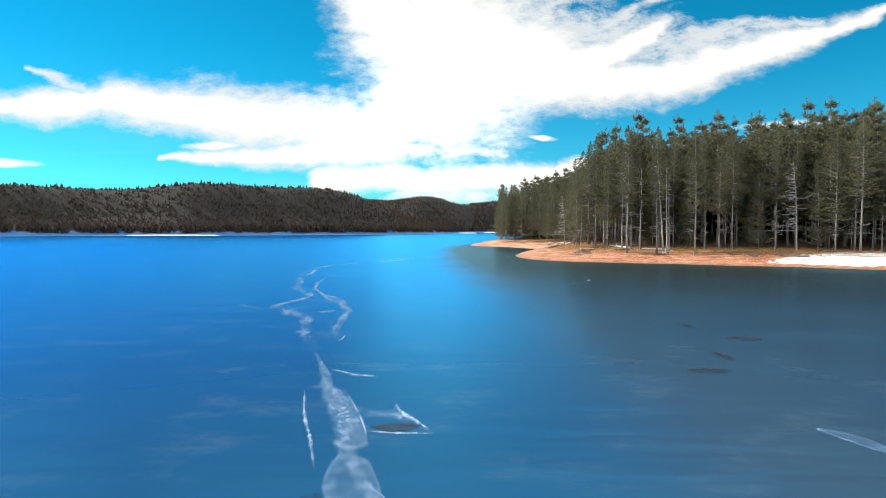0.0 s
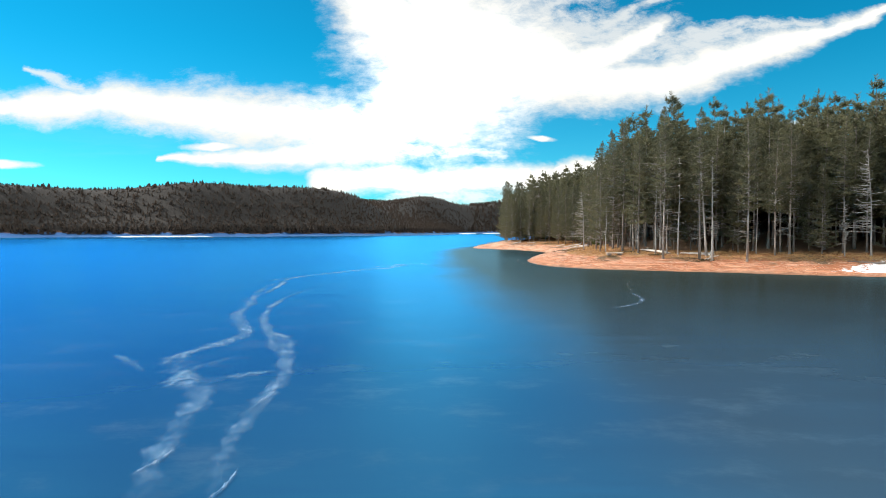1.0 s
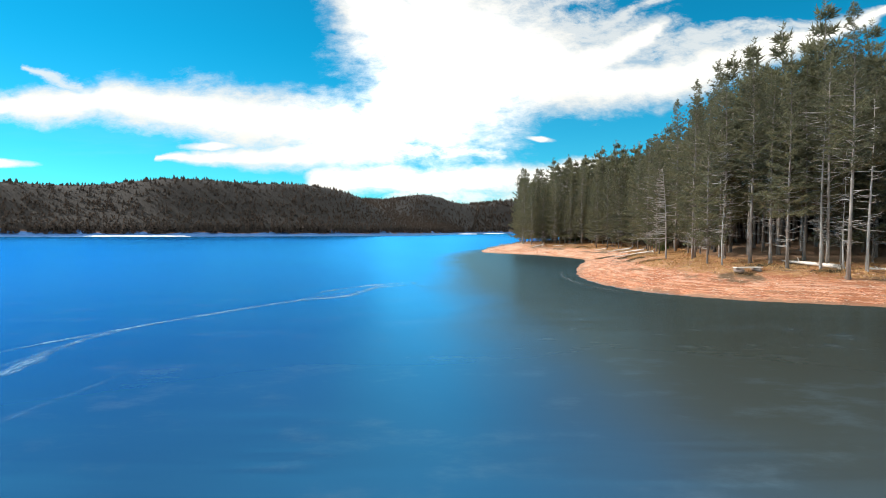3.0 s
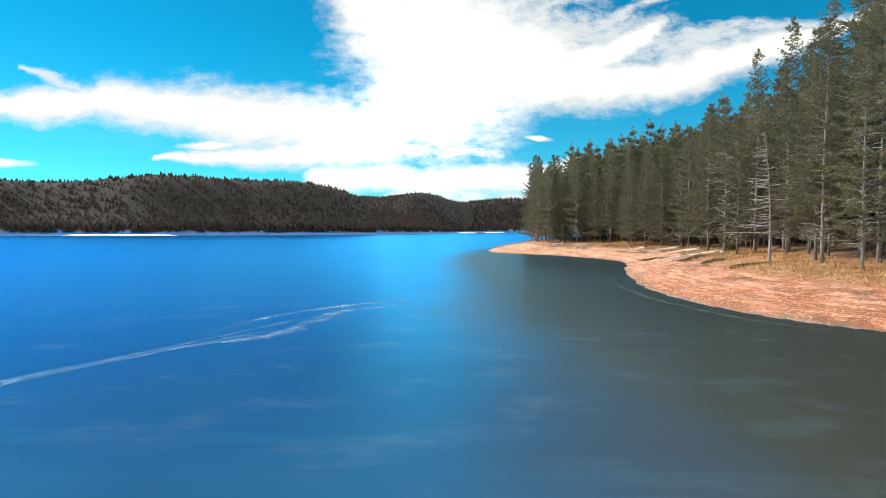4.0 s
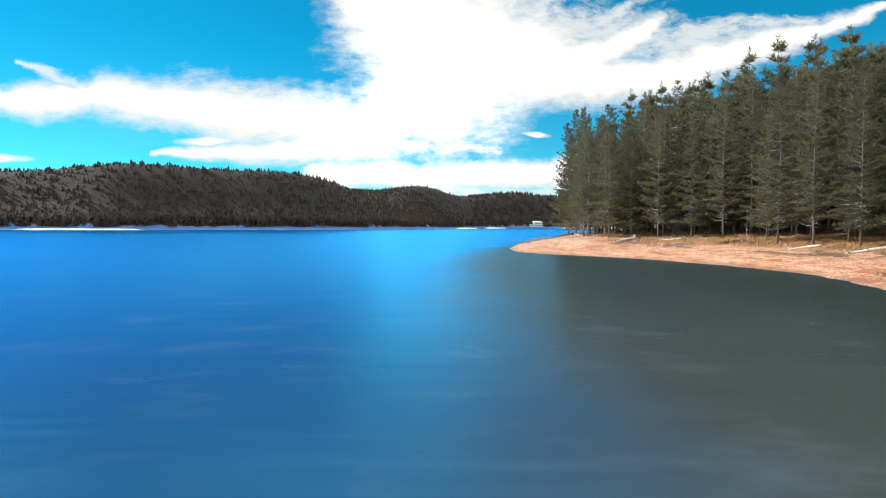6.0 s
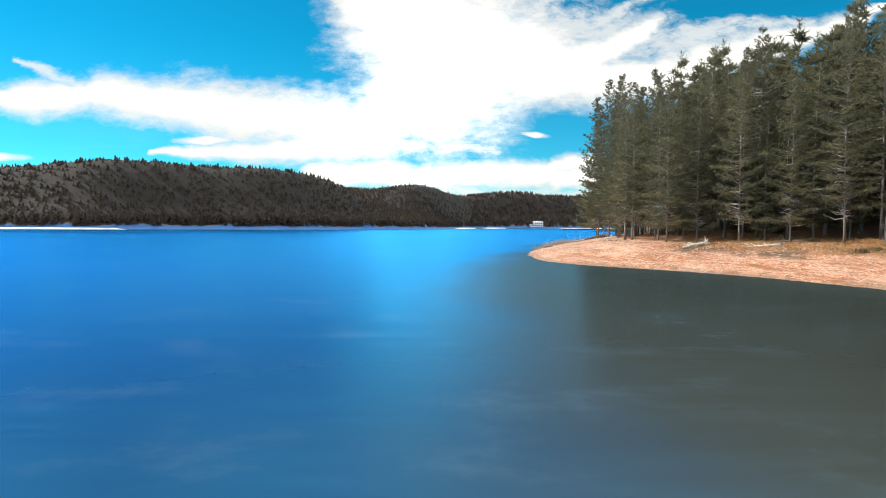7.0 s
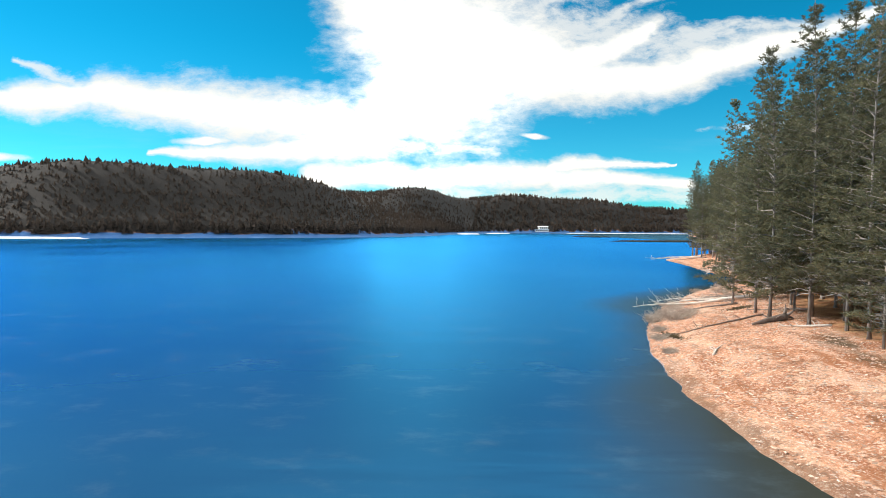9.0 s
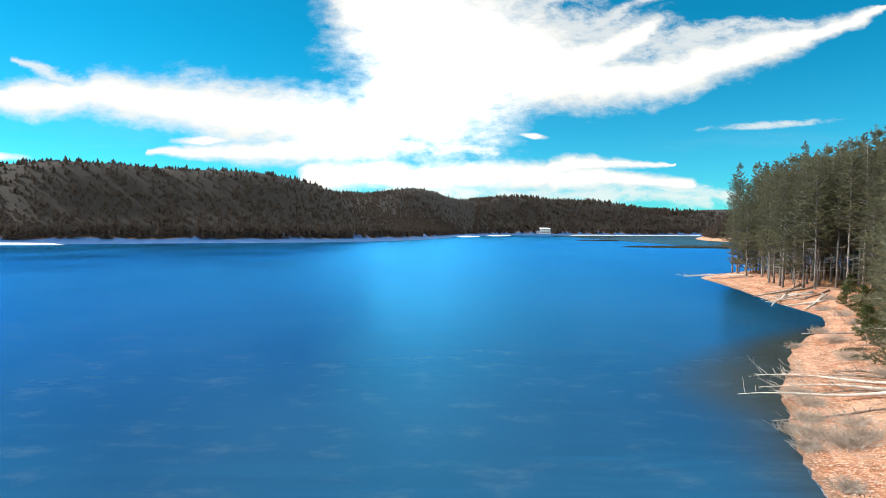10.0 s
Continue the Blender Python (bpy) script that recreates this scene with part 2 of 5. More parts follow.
ICE_WHITE = crack_material("white_ice", (0.20, 0.38, 0.60), (0.66, 0.78, 0.90), 0.65, 0.35)
ICE_PALE = crack_material("pale_ice", (0.12, 0.28, 0.50), (0.30, 0.48, 0.68), 0.46, 0.15)
THAWED = crack_material("thawed_dark_ice", (0.016, 0.018, 0.016), (0.026, 0.028, 0.026), 0.85, 0.25)
THAWED.node_tree.nodes["Principled BSDF"].inputs["Specular IOR Level"].default_value = 0.1
ICE_FILM = crack_material("ice_film", (0.12, 0.26, 0.44), (0.24, 0.40, 0.60), 0.50, 0.75)
ICE_FAINT = crack_material("faint_ice", (0.10, 0.15, 0.16), (0.22, 0.30, 0.32), 0.30, 0.5)


def ice_material():
    """Wet spring ice: a dull blue mirror, smoother and rougher in drifts, with faint wind ripples."""
    m = bpy.data.materials.new("lake_ice")
    m.use_nodes = True
    g = Graph(m.node_tree)
    b = g.nodes["Principled BSDF"]
    at = g.node("ShaderNodeTexCoord").outputs["Object"]
    broad = g.noise(g.vec("MULTIPLY", at, (0.6, 0.35, 1)), 0.06, 5.0)
    cloudy = g.noise(g.vec("MULTIPLY", at, (0.7, 1.0, 1)), 0.45, 6.0, 0.65)
    # wood's dark reflection put into the colour by the spit, sky's blue farther out
    spot = g.node("ShaderNodeSeparateXYZ", {0: at}).outputs
    reflection_shift = g.math("ADD", g.math("MULTIPLY", g.step(spot[1], 60.0, 110.0), -4.5), g.math("ADD", g.math("MULTIPLY", g.step(spot[1], 165.0, 195.0), 4.0), g.math("MULTIPLY_ADD", g.step(spot[1], 195.0, 225.0), 8.0, g.math("MULTIPLY", g.step(spot[1], 225.0, 320.0), 120.0))))
    bed = g.step(g.math("SUBTRACT", g.math("MULTIPLY_ADD", broad, 12.0, spot[0]), reflection_shift), 8.5, 16.0)
    bed = g.math("MULTIPLY", bed, g.math("MULTIPLY_ADD", g.step(spot[1], 40.0, 90.0), 0.45, 0.55))
    deep = g.mix(g.step(broad, 0.38, 0.64), (0.011, 0.050, 0.108, 1), (0.015, 0.058, 0.119, 1))
    c = g.mix(bed, deep, (0.043, 0.046, 0.037, 1))
    c = g.mix(g.math("MULTIPLY", g.step(cloudy, 0.50, 0.76), 0.36), c, (0.080, 0.120, 0.150, 1))
    swell = g.noise(g.vec("MULTIPLY", at, (0.30, 1.0, 1)), 0.55, 2.0, 0.5)
    ripple = g.noise(g.vec("MULTIPLY", at, (0.25, 1.4, 1)), 1.6, 2.0, 0.5)
    # long low folds across the flight, in patches
    fold = g.noise(g.vec("MULTIPLY", at, (0.09, 0.42, 1)), 1.0, 3.0, 0.55)
    fold = g.math("MULTIPLY", fold, g.step(g.noise(g.vec("MULTIPLY", at, (0.5, 1.0, 1)), 0.05, 3.0), 0.36, 0.60))
    relief = g.math("MULTIPLY_ADD", fold, 5.5, g.math("MULTIPLY_ADD", ripple, 0.5, swell))
    n = g.node("ShaderNodeBump", {"Strength": 0.25, "Distance": 0.05, "Height": relief})
    # normals tilted back along the flight to mirror higher sky, less by the spit
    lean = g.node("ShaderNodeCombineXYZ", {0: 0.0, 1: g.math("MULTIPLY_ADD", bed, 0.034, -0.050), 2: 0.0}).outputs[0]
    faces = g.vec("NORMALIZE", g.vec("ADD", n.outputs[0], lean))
    g.put(b.inputs["Base Color"], c)
    b.inputs["Roughness"].default_value, b.inputs["Specular IOR Level"].default_value = 0.6, 0.0
    ruffled = g.math("ADD", g.math("MULTIPLY_ADD", bed, 0.01, 0.20), g.math("MULTIPLY", g.step(broad, 0.3, 0.7), 0.06))
    # blue-tinted sheen, dulled by the spit to match the painted wood reflection
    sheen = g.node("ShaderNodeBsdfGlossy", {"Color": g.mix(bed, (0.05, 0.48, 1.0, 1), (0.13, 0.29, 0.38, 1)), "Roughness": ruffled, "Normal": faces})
    facing = g.node("ShaderNodeFresnel", {"IOR": 1.31}).outputs[0]
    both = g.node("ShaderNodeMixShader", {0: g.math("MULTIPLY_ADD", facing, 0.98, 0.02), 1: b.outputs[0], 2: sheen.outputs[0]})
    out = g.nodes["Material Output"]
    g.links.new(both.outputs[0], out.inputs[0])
    return m


def ground_material():
    """Bleached sand with terraces and stones by the water, dry grass and needle litter under the trees, old snow in the shade."""
    m = bpy.data.materials.new("shore_ground")
    m.use_nodes = True
    g = Graph(m.node_tree)
    b = g.nodes["Principled BSDF"]
    at = g.node("ShaderNodeTexCoord").outputs["Object"]
    plan = [g.node("ShaderNodeAttribute") for _ in range(4)]
    plan[0].attribute_name, plan[1].attribute_name, plan[2].attribute_name, plan[3].attribute_name = "inland", "snow", "wooded", "shaded_snow"
    inland, snow, wood, shaded_snow = [n.outputs["Fac"] for n in plan]
    broad = g.noise(at, 0.16, 4.0)
    mid = g.noise(at, 1.1, 5.0, 0.62)
    grit = g.noise(at, 7.0, 6.0, 0.8)
    d = g.math("ADD", inland, g.math("MULTIPLY", g.math("SUBTRACT", mid, 0.5), 2.2))
    d = g.math("ADD", d, g.math("MULTIPLY", g.math("SUBTRACT", broad, 0.5), 3.0))
    sand = g.mix(g.step(mid, 0.32, 0.68), (0.52, 0.205, 0.100, 1), (0.83, 0.44, 0.27, 1))
    bands = g.noise(g.node("ShaderNodeCombineXYZ", {0: g.math("MULTIPLY", d, 1.5), 1: g.math("MULTIPLY", broad, 4.0), 2: 0.0}).outputs[0], 1.0, 4.0)
    sand = g.mix(g.math("MULTIPLY", g.step(bands, 0.50, 0.62), 0.65), sand, (0.44, 0.165, 0.075, 1))
    sand = g.mix(g.math("MULTIPLY", g.step(bands, 0.46, 0.36), 0.55), sand, (0.86, 0.60, 0.44, 1))
    sand = g.mix(g.step(grit, 0.53, 0.58), sand, (0.98, 0.82, 0.69, 1))
    sand = g.mix(g.math("MULTIPLY", g.step(grit, 0.465, 0.41), 0.9), sand, (0.20, 0.095, 0.052, 1))
    drift = g.noise(g.vec("MULTIPLY", at, (1.0, 0.35, 1.0)), 0.55, 4.0, 0.6)
    sand = g.mix(g.math("MULTIPLY", g.step(drift, 0.54, 0.64), 0.75), sand, (0.40, 0.16, 0.060, 1))
    sand = g.mix(g.math("MULTIPLY", g.step(g.math("ADD", drift, g.math("MULTIPLY", g.math("SUBTRACT", grit, 0.5), 0.8)), 0.42, 0.34), 0.45), sand, (0.93, 0.66, 0.50, 1))
    # redder soil along the first beach, paler gravel at the point
    red = g.step(g.node("ShaderNodeSeparateXYZ", {0: at}).outputs[1], 165.0, 118.0)
    sand = g.mix(1.0, sand, g.mix(red, (1.0, 0.90, 0.82, 1), (0.86, 0.62, 0.48, 1)), "MULTIPLY")
    lines = g.noise(g.node("ShaderNodeCombineXYZ", {0: g.math("MULTIPLY", d, 4.5), 1: g.math("MULTIPLY", mid, 1.5), 2: g.math("MULTIPLY", broad, 9.0)}).outputs[0], 1.0, 5.0, 0.7)
    sand = g.mix(g.math("MULTIPLY", g.step(lines, 0.53, 0.64), 0.6), sand, (0.19, 0.085, 0.042, 1))
    terrace = g.noise(g.node("ShaderNodeCombineXYZ", {0: g.math("MULTIPLY", g.math("ADD", inland, g.math("MULTIPLY", mid, 0.7)), 2.6), 1: g.math("MULTIPLY", broad, 5.0), 2: 0.0}).outputs[0], 1.0, 4.0, 0.65)
    sand = g.mix(g.math("MULTIPLY", g.step(terrace, 0.50, 0.60), g.math("MULTIPLY_ADD", red, 0.55, 0.14)), sand, (0.34, 0.135, 0.058, 1))
    sand = g.mix(g.math("MULTIPLY", g.step(terrace, 0.45, 0.37), 0.4), sand, (0.88, 0.60, 0.44, 1))
    moss = g.math("MULTIPLY", g.step(g.noise(g.vec("MULTIPLY", at, (1.0, 0.6, 1.0)), 0.33, 4.0, 0.6), 0.50, 0.62), g.math("MULTIPLY", g.step(d, 3.6, 4.8), g.step(d, 8.2, 6.6)))
    wet = g.step(d, 0.9, 0.0)
    sand = g.mix(g.math("MULTIPLY", wet, 0.55), sand, (0.22, 0.15, 0.10, 1))
    turf = g.mix(g.step(mid, 0.4, 0.66), (0.36, 0.155, 0.060, 1), (0.52, 0.28, 0.125, 1))
    turf = g.mix(g.math("MULTIPLY", g.step(broad, 0.54, 0.64), 0.7), turf, (0.105, 0.095, 0.050, 1))
    litter = g.mix(g.step(grit, 0.4, 0.6), (0.17, 0.105, 0.065, 1), (0.30, 0.18, 0.10, 1))
    c = g.mix(g.step(d, 5.2, 7.4), sand, turf)
    c = g.mix(g.math("MULTIPLY", moss, 0.85), c, (0.085, 0.062, 0.028, 1))
    c = g.mix(g.step(d, 11.0, 17.0), c, litter)
    # the raised sheet goes near-black: shade between far trees put into its colour
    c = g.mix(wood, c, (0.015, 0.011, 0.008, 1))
    c = g.mix(g.step(g.math("ADD", g.math("ADD", snow, g.math("MULTIPLY", g.math("SUBTRACT", grit, 0.5), 0.5)), g.math("MULTIPLY", g.math("SUBTRACT", mid, 0.5), 1.3)), 0.42, 0.55), c, (0.88, 0.89, 0.92, 1))
    # strip of far shore snow painted blue, its shade put into the colour
    c = g.mix(g.step(shaded_snow, 0.3, 0.6), c, g.mix(g.step(mid, 0.35, 0.65), (0.055, 0.17, 0.42, 1), (0.09, 0.22, 0.48, 1)))
    g.put(b.inputs["Base Color"], c)
    b.inputs["Roughness"].default_value = 0.92
    relief = g.math("ADD", g.math("MULTIPLY", mid, 0.7), g.math("MULTIPLY", grit, 0.45))
    n = g.node("ShaderNodeBump", {"Strength": 1.0, "Distance": 0.30, "Height": relief})
    g.put(b.inputs["Normal"], n.outputs[0])
    return m


# ---------------------------------------------------------------- the lie of the land
SPIT = [(400, 30), (150, 62), (90, 75), (56, 85), (47, 91), (40, 94), (33, 98), (27, 100.5), (20.5, 104), (16.8, 108), (14.9, 113), (14.3, 120),
        (14.8, 126), (16, 132), (18.4, 142), (21.4, 151), (23, 158.5), (22.2, 165), (20.6, 171), (18, 177), (14.2, 182), (11, 186),
        (9.4, 191), (9.4, 197), (10, 203), (11.2, 209), (12.6, 214), (14.2, 218), (16.6, 223), (19, 228), (22.4, 233), (25.5, 238),
        (29.5, 243.5), (35, 249), (39, 254.5), (41.5, 260.5), (42.5, 268), (43.5, 274), (45.6, 284), (48.4, 298), (50.6, 309)]
FAR = [(59, 317), (80, 330), (120, 350), (175, 395), (225, 470), (232, 560), (210, 650), (255, 780), (330, 946), (230, 925), (150, 905),
       (110, 897), (60, 850), (25, 772), (-4, 650), (-30, 578), (-85, 522), (-135, 497), (-195, 464), (-262, 452), (-330, 400), (-520, 330),
       (-800, 150), (-800, -300), (-300, -600), (300, -500), (600, -200)]


def rounded(points, each=4):
    """A closed line bent smoothly through the points."""
    p = np.array(points, float)
    a, b, c, d = np.roll(p, 1, 0), p, np.roll(p, -1, 0), np.roll(p, -2, 0)
    out = []
    for s in np.linspace(0, 1, each, endpoint=False):
        out.append(0.5 * (2 * b + (c - a) * s + (2 * a - 5 * b + 4 * c - d) * s**2 + (3 * b - a - 3 * c + d) * s**3))
    return np.stack(out, 1).reshape(-1, 2)


SHORE = rounded(SPIT + FAR)


def waves(x, y, seed=0):
    """Smooth uneven swell between about -1 and 1, at about a metre to ten metres."""
    v = np.zeros_like(x)
    for k in range(6):
        f, a = 0.22 * 1.75**k, seed * 1.7 + k * 2.4
        v = v + np.sin(f * (x * math.cos(a) + y * math.sin(a)) + 3 * k + seed) * np.sin(f * 0.83 * (y * math.cos(a * 1.3) - x * math.sin(a * 1.3)) + k * 1.3) / 1.35**k
    return v / 2.6


def inland_of(x, y):
    """Metres from the water's edge: more than 0 on land, less on the lake."""
    x, y = np.asarray(x, float).ravel(), np.asarray(y, float).ravel()
    wx, wy = x + 0.35 * waves(x * 2, y * 2, 3), y + 0.35 * waves(x * 2, y * 2, 5)
    best, odd = np.full(x.shape, 1e18), np.zeros(x.shape, bool)
    for (ax, ay), (bx, by) in zip(SHORE, np.roll(SHORE, -1, 0)):
        ex, ey = bx - ax, by - ay
        h = np.clip(((wx - ax) * ex + (wy - ay) * ey) / (ex * ex + ey * ey + 1e-12), 0, 1)
        best = np.minimum(best, (wx - ax - h * ex) ** 2 + (wy - ay - h * ey) ** 2)
        odd ^= ((ay > wy) != (by > wy)) & (wx < (wy - ay) * ex / (ey if abs(ey) > 1e-9 else 1e-9) + ax)
    return np.where(odd, -1, 1) * np.sqrt(best)


def soft_step(v, lo, hi):
    s = np.clip((v - lo) / (hi - lo), 0, 1)
    return s * s * (3 - 2 * s)


def height_of(x, y, d=None):
    """The ground's height: a shelving beach, a level wood behind it, and hills beyond the lake."""
    x, y = np.asarray(x, float).ravel(), np.asarray(y, float).ravel()
    d = inland_of(x, y) if d is None else d
    far = soft_step(np.maximum(y - 380, -60 - x), 0, 70)
    beach = 0.10 * soft_step(d, 0, 0.5) + 0.19 * np.clip(d, 0, 8.5) + 0.10 * np.clip(d - 9.5, 0, 50)
    beach = beach + soft_step(d, 0.3, 3) * (0.05 * np.sin(2.1 * d + 1.6 * waves(x * 0.6, y * 0.6, 2)) + 0.12 * waves(x, y, 1) * soft_step(d, 0, 9))
    bed = -np.minimum(2.5, 0.10 * np.clip(-d, 0, None) + 0.02 * (d < 0))
    west = soft_step(-x, -25, 150) * soft_step(760 - y, 0, 150)
    rise = 30 * west * (1 + 0.12 * np.cos((x + 130) / 70)) + 23 * soft_step(y, 640, 800) * soft_step(330 - x, -200, 150) + 8 * (1 - west)
    rise = rise * (1 + 0.05 * np.sin(x * 0.047 + y * 0.01))
    hill = far * rise * soft_step(d, 3, 75)
    hill = hill + soft_step(d, 10, 60) * (9 * np.exp(-(((x - 8) / 55) ** 2 + ((y - 830) / 60) ** 2)) + 5 * np.exp(-(((x - 125) / 60) ** 2 + ((y - 970) / 60) ** 2)))
    ridge = 75 * np.exp(-(((x - 1150) / 420) ** 2 + ((y - 2500) / 300) ** 2)) + 0.0
    return np.where(d > 0, beach + hill, bed) + np.where(d > 150, ridge, 0)


def steps(*spans):
    """Rising values through spans of (from, to, step)."""
    out = []
    for lo, hi, by in spans:
        out += list(np.arange(lo, hi, by))
    return np.array(out + [spans[-1][1]])


def mesh_of(name, verts, faces, mats, smooth=False):
    me = bpy.data.meshes.new(name)
    me.from_pydata([tuple(v) for v in verts], [], faces)
    for mat in mats if isinstance(mats, (list, tuple)) else [mats]:
        me.materials.append(mat)
    if smooth:
        me.polygons.foreach_set("use_smooth", [True] * len(me.polygons))
    me.update()
    return me


GAP_FILL = 5.2


def build_ground():
    xs = steps((-4200, -1000, 400), (-1000, -420, 60), (-420, 0, 7), (0, 7, 1.5), (7, 52, 0.55), (52, 90, 1.6), (90, 350, 6), (350, 420, 14), (420, 1000, 60), (1000, 4200, 250))
    ys = steps((-4200, -800, 400), (-800, 0, 80), (0, 76, 8), (76, 256, 0.7), (256, 330, 1.5), (330, 440, 12), (440, 540, 4), (540, 960, 6), (960, 1000, 12), (1000, 1600, 60), (1600, 4200, 200))
    gx, gy = np.meshgrid(xs, ys)
    d = inland_of(gx, gy)
    z = height_of(gx, gy, d)
    # the sheet is raised under the far woods to fill gaps below tree tops
    z = z + GAP_FILL * soft_step(np.maximum(gy - 380, -60 - gx), 0, 40).ravel() * soft_step(d, 7.5, 12)
    w, h = len(xs), len(ys)
    n = np.arange(w * h).reshape(h, w)
    faces = np.stack([n[:-1, :-1], n[:-1, 1:], n[1:, 1:], n[1:, :-1]], -1).reshape(-1, 4).tolist()
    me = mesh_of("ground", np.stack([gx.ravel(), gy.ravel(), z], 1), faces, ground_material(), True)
    x, y = gx.ravel(), gy.ravel()
    far = soft_step(np.maximum(y - 380, -60 - x), 0, 40)
    # snow painted shadow-blue on the far shores, white on a shaded stretch of spit
    cove = soft_step(9.5 - np.hypot((x - 53) / 1.6, y - 90), 0, 5) * soft_step(d, 0.2, 1.5)
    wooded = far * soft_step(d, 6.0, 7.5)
    for key, values in (("inland", np.clip(d, -5, 60) - 3.4 * soft_step(y, 180, 192) * soft_step(d, 2, 6)), ("snow", cove * 0.66), ("shaded_snow", far * soft_step(8.5 - d, 0, 2) * (1 - soft_step(x, 165, 185) * soft_step(800 - y, 0, 30))), ("wooded", wooded)):
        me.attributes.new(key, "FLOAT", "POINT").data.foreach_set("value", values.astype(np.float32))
    return tagged(new("ground", me), "reddish sandy lake shore rising to a pine wood floor", "ground", kind="structure")


def build_ice():
    bm = bmesh.new()
    bmesh.ops.create_grid(bm, x_segments=40, y_segments=40, size=1200, matrix=Matrix.Translation((0, 250, 0)))
    me = bpy.data.meshes.new("water")
    bm.to_mesh(me)
    bm.free()
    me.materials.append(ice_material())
    ob = new("water", me)
    return tagged(ob, "smooth blue frozen lake with a dull wet sheen", "lake", kind="structure")


build_ground()
build_ice()

# ---------------------------------------------------------------- shapes


class Shape:
    """Collects faces for one mesh."""

    def __init__(self):
        self.v, self.f = [], []

    def tube(self, points, radii, sides=6, close=True):
        base, last = len(self.v), len(points) - 1
        for k, p in enumerate(points):
            a, b = points[max(k - 1, 0)], points[min(k + 1, last)]
            way = Vector(b) - Vector(a)
            way = way.normalized() if way.length > 1e-6 else Vector((0, 0, 1))
            side = way.cross(Vector((0.31, 0.95, 0.05)) if abs(way.z) > 0.9 else Vector((0, 0, 1))).normalized()
            up = way.cross(side)
            for s in range(sides):
                t = 2 * math.pi * s / sides
                self.v.append(tuple(Vector(p) + radii[k] * (math.cos(t) * side + math.sin(t) * up)))
        for k in range(last):
            for s in range(sides):
                a, b = base + k * sides + s, base + k * sides + (s + 1) % sides
                self.f.append((a, b, b + sides, a + sides))
        if close:
            self.f.append(tuple(base + s for s in reversed(range(sides))))
            self.f.append(tuple(base + last * sides + s for s in range(sides)))

    def tri(self, a, b, c):
        n = len(self.v)
        self.v += [tuple(a), tuple(b), tuple(c)]
        self.f.append((n, n + 1, n + 2))

    def mesh(self, name, mat, smooth=False):
        return mesh_of(name, self.v, self.f, mat, smooth)


def part(name, shape, mat, parent, label="", smooth=False):
    """One mesh under a thing or a part."""
    ob = new(name, shape.mesh(name, mat, smooth) if isinstance(shape, Shape) else shape)
    ob.parent = parent
    return tagged(ob, label) if label else ob


def thing(name, label, category, group="", m=None, kind=""):
    ob = tagged(new(name), label, category, group, kind)
    ob.empty_display_size = 0.3
    if m is not None:
        ob.matrix_basis = m
    return ob


def spray(shape, rng, at, way, size, count, flat=0.55):
    """A tuft of needles: narrow blades that fan out along the twig."""
    way = Vector(way).normalized()
    for _ in range(count):
        a = Vector((rng.uniform(-1, 1), rng.uniform(-1, 1), rng.uniform(-flat, flat) + 0.12)).normalized()
        out = (way * 0.75 + a).normalized() * size * rng.uniform(0.65, 1.25)
        wide = out.cross(Vector((rng.uniform(-1, 1), rng.uniform(-1, 1), rng.uniform(0.2, 1.2)))).normalized() * size * rng.uniform(0.075, 0.14)
        o = Vector(at) + a * size * 0.15
        shape.tri(o - wide, o + wide, o + out)


def bough(shape, twig, rng, root, way, length, tuft, count, every, droop):
    """A living branch: a bent twig set with tufts that spread sideways towards its tip."""
    way = Vector(way).normalized()
    side = way.cross(Vector((0, 0, 1))).normalized()
    pts, at, v = [Vector(root)], Vector(root), way.copy()
    n = max(3, int(length / every))
    for k in range(n):
        v = (v + Vector((0, 0, droop / n + rng.uniform(-0.06, 0.06))) + side * rng.uniform(-0.10, 0.10)).normalized()
        at = at + v * length / n
        pts.append(at.copy())
        s = (k + 1) / n
        if s > 0.22:
            spray(shape, rng, at, v, tuft * rng.uniform(0.8, 1.2), count)
            spread = length * 0.26 * math.sin(math.pi * min(1.0, s * 0.85 + 0.1))
            for sgn in (-1, 1):
                if rng.random() < 0.78:
                    o = at + side * sgn * spread * rng.uniform(0.35, 1.0) + Vector((0, 0, rng.uniform(-0.10, 0.12)))
                    spray(shape, rng, o, v + side * sgn * 0.8, tuft * rng.uniform(0.75, 1.2), count)
    if twig is not None:
        twig.tube([pts[0], pts[-1]], [0.012 + 0.011 * length, 0.004], 3, False)


def trunk_line(rng, tall, lean, n=9):
    sway = [rng.uniform(-1, 1) for _ in range(4)]
    return [Vector((lean * s * tall * 0.06 + 0.16 * math.sin(sway[0] * 3 + s * 4) * s, 0.16 * math.sin(sway[1] * 3 + s * 3.4) * s + sway[2] * 0.1 * s, s * tall - 0.25 * (s == 0)))
            for s in [k / (n - 1) for k in range(n)]]


def along(line, s):
    k = min(int(s * (len(line) - 1)), len(line) - 2)
    return line[k].lerp(line[k + 1], s * (len(line) - 1) - k)


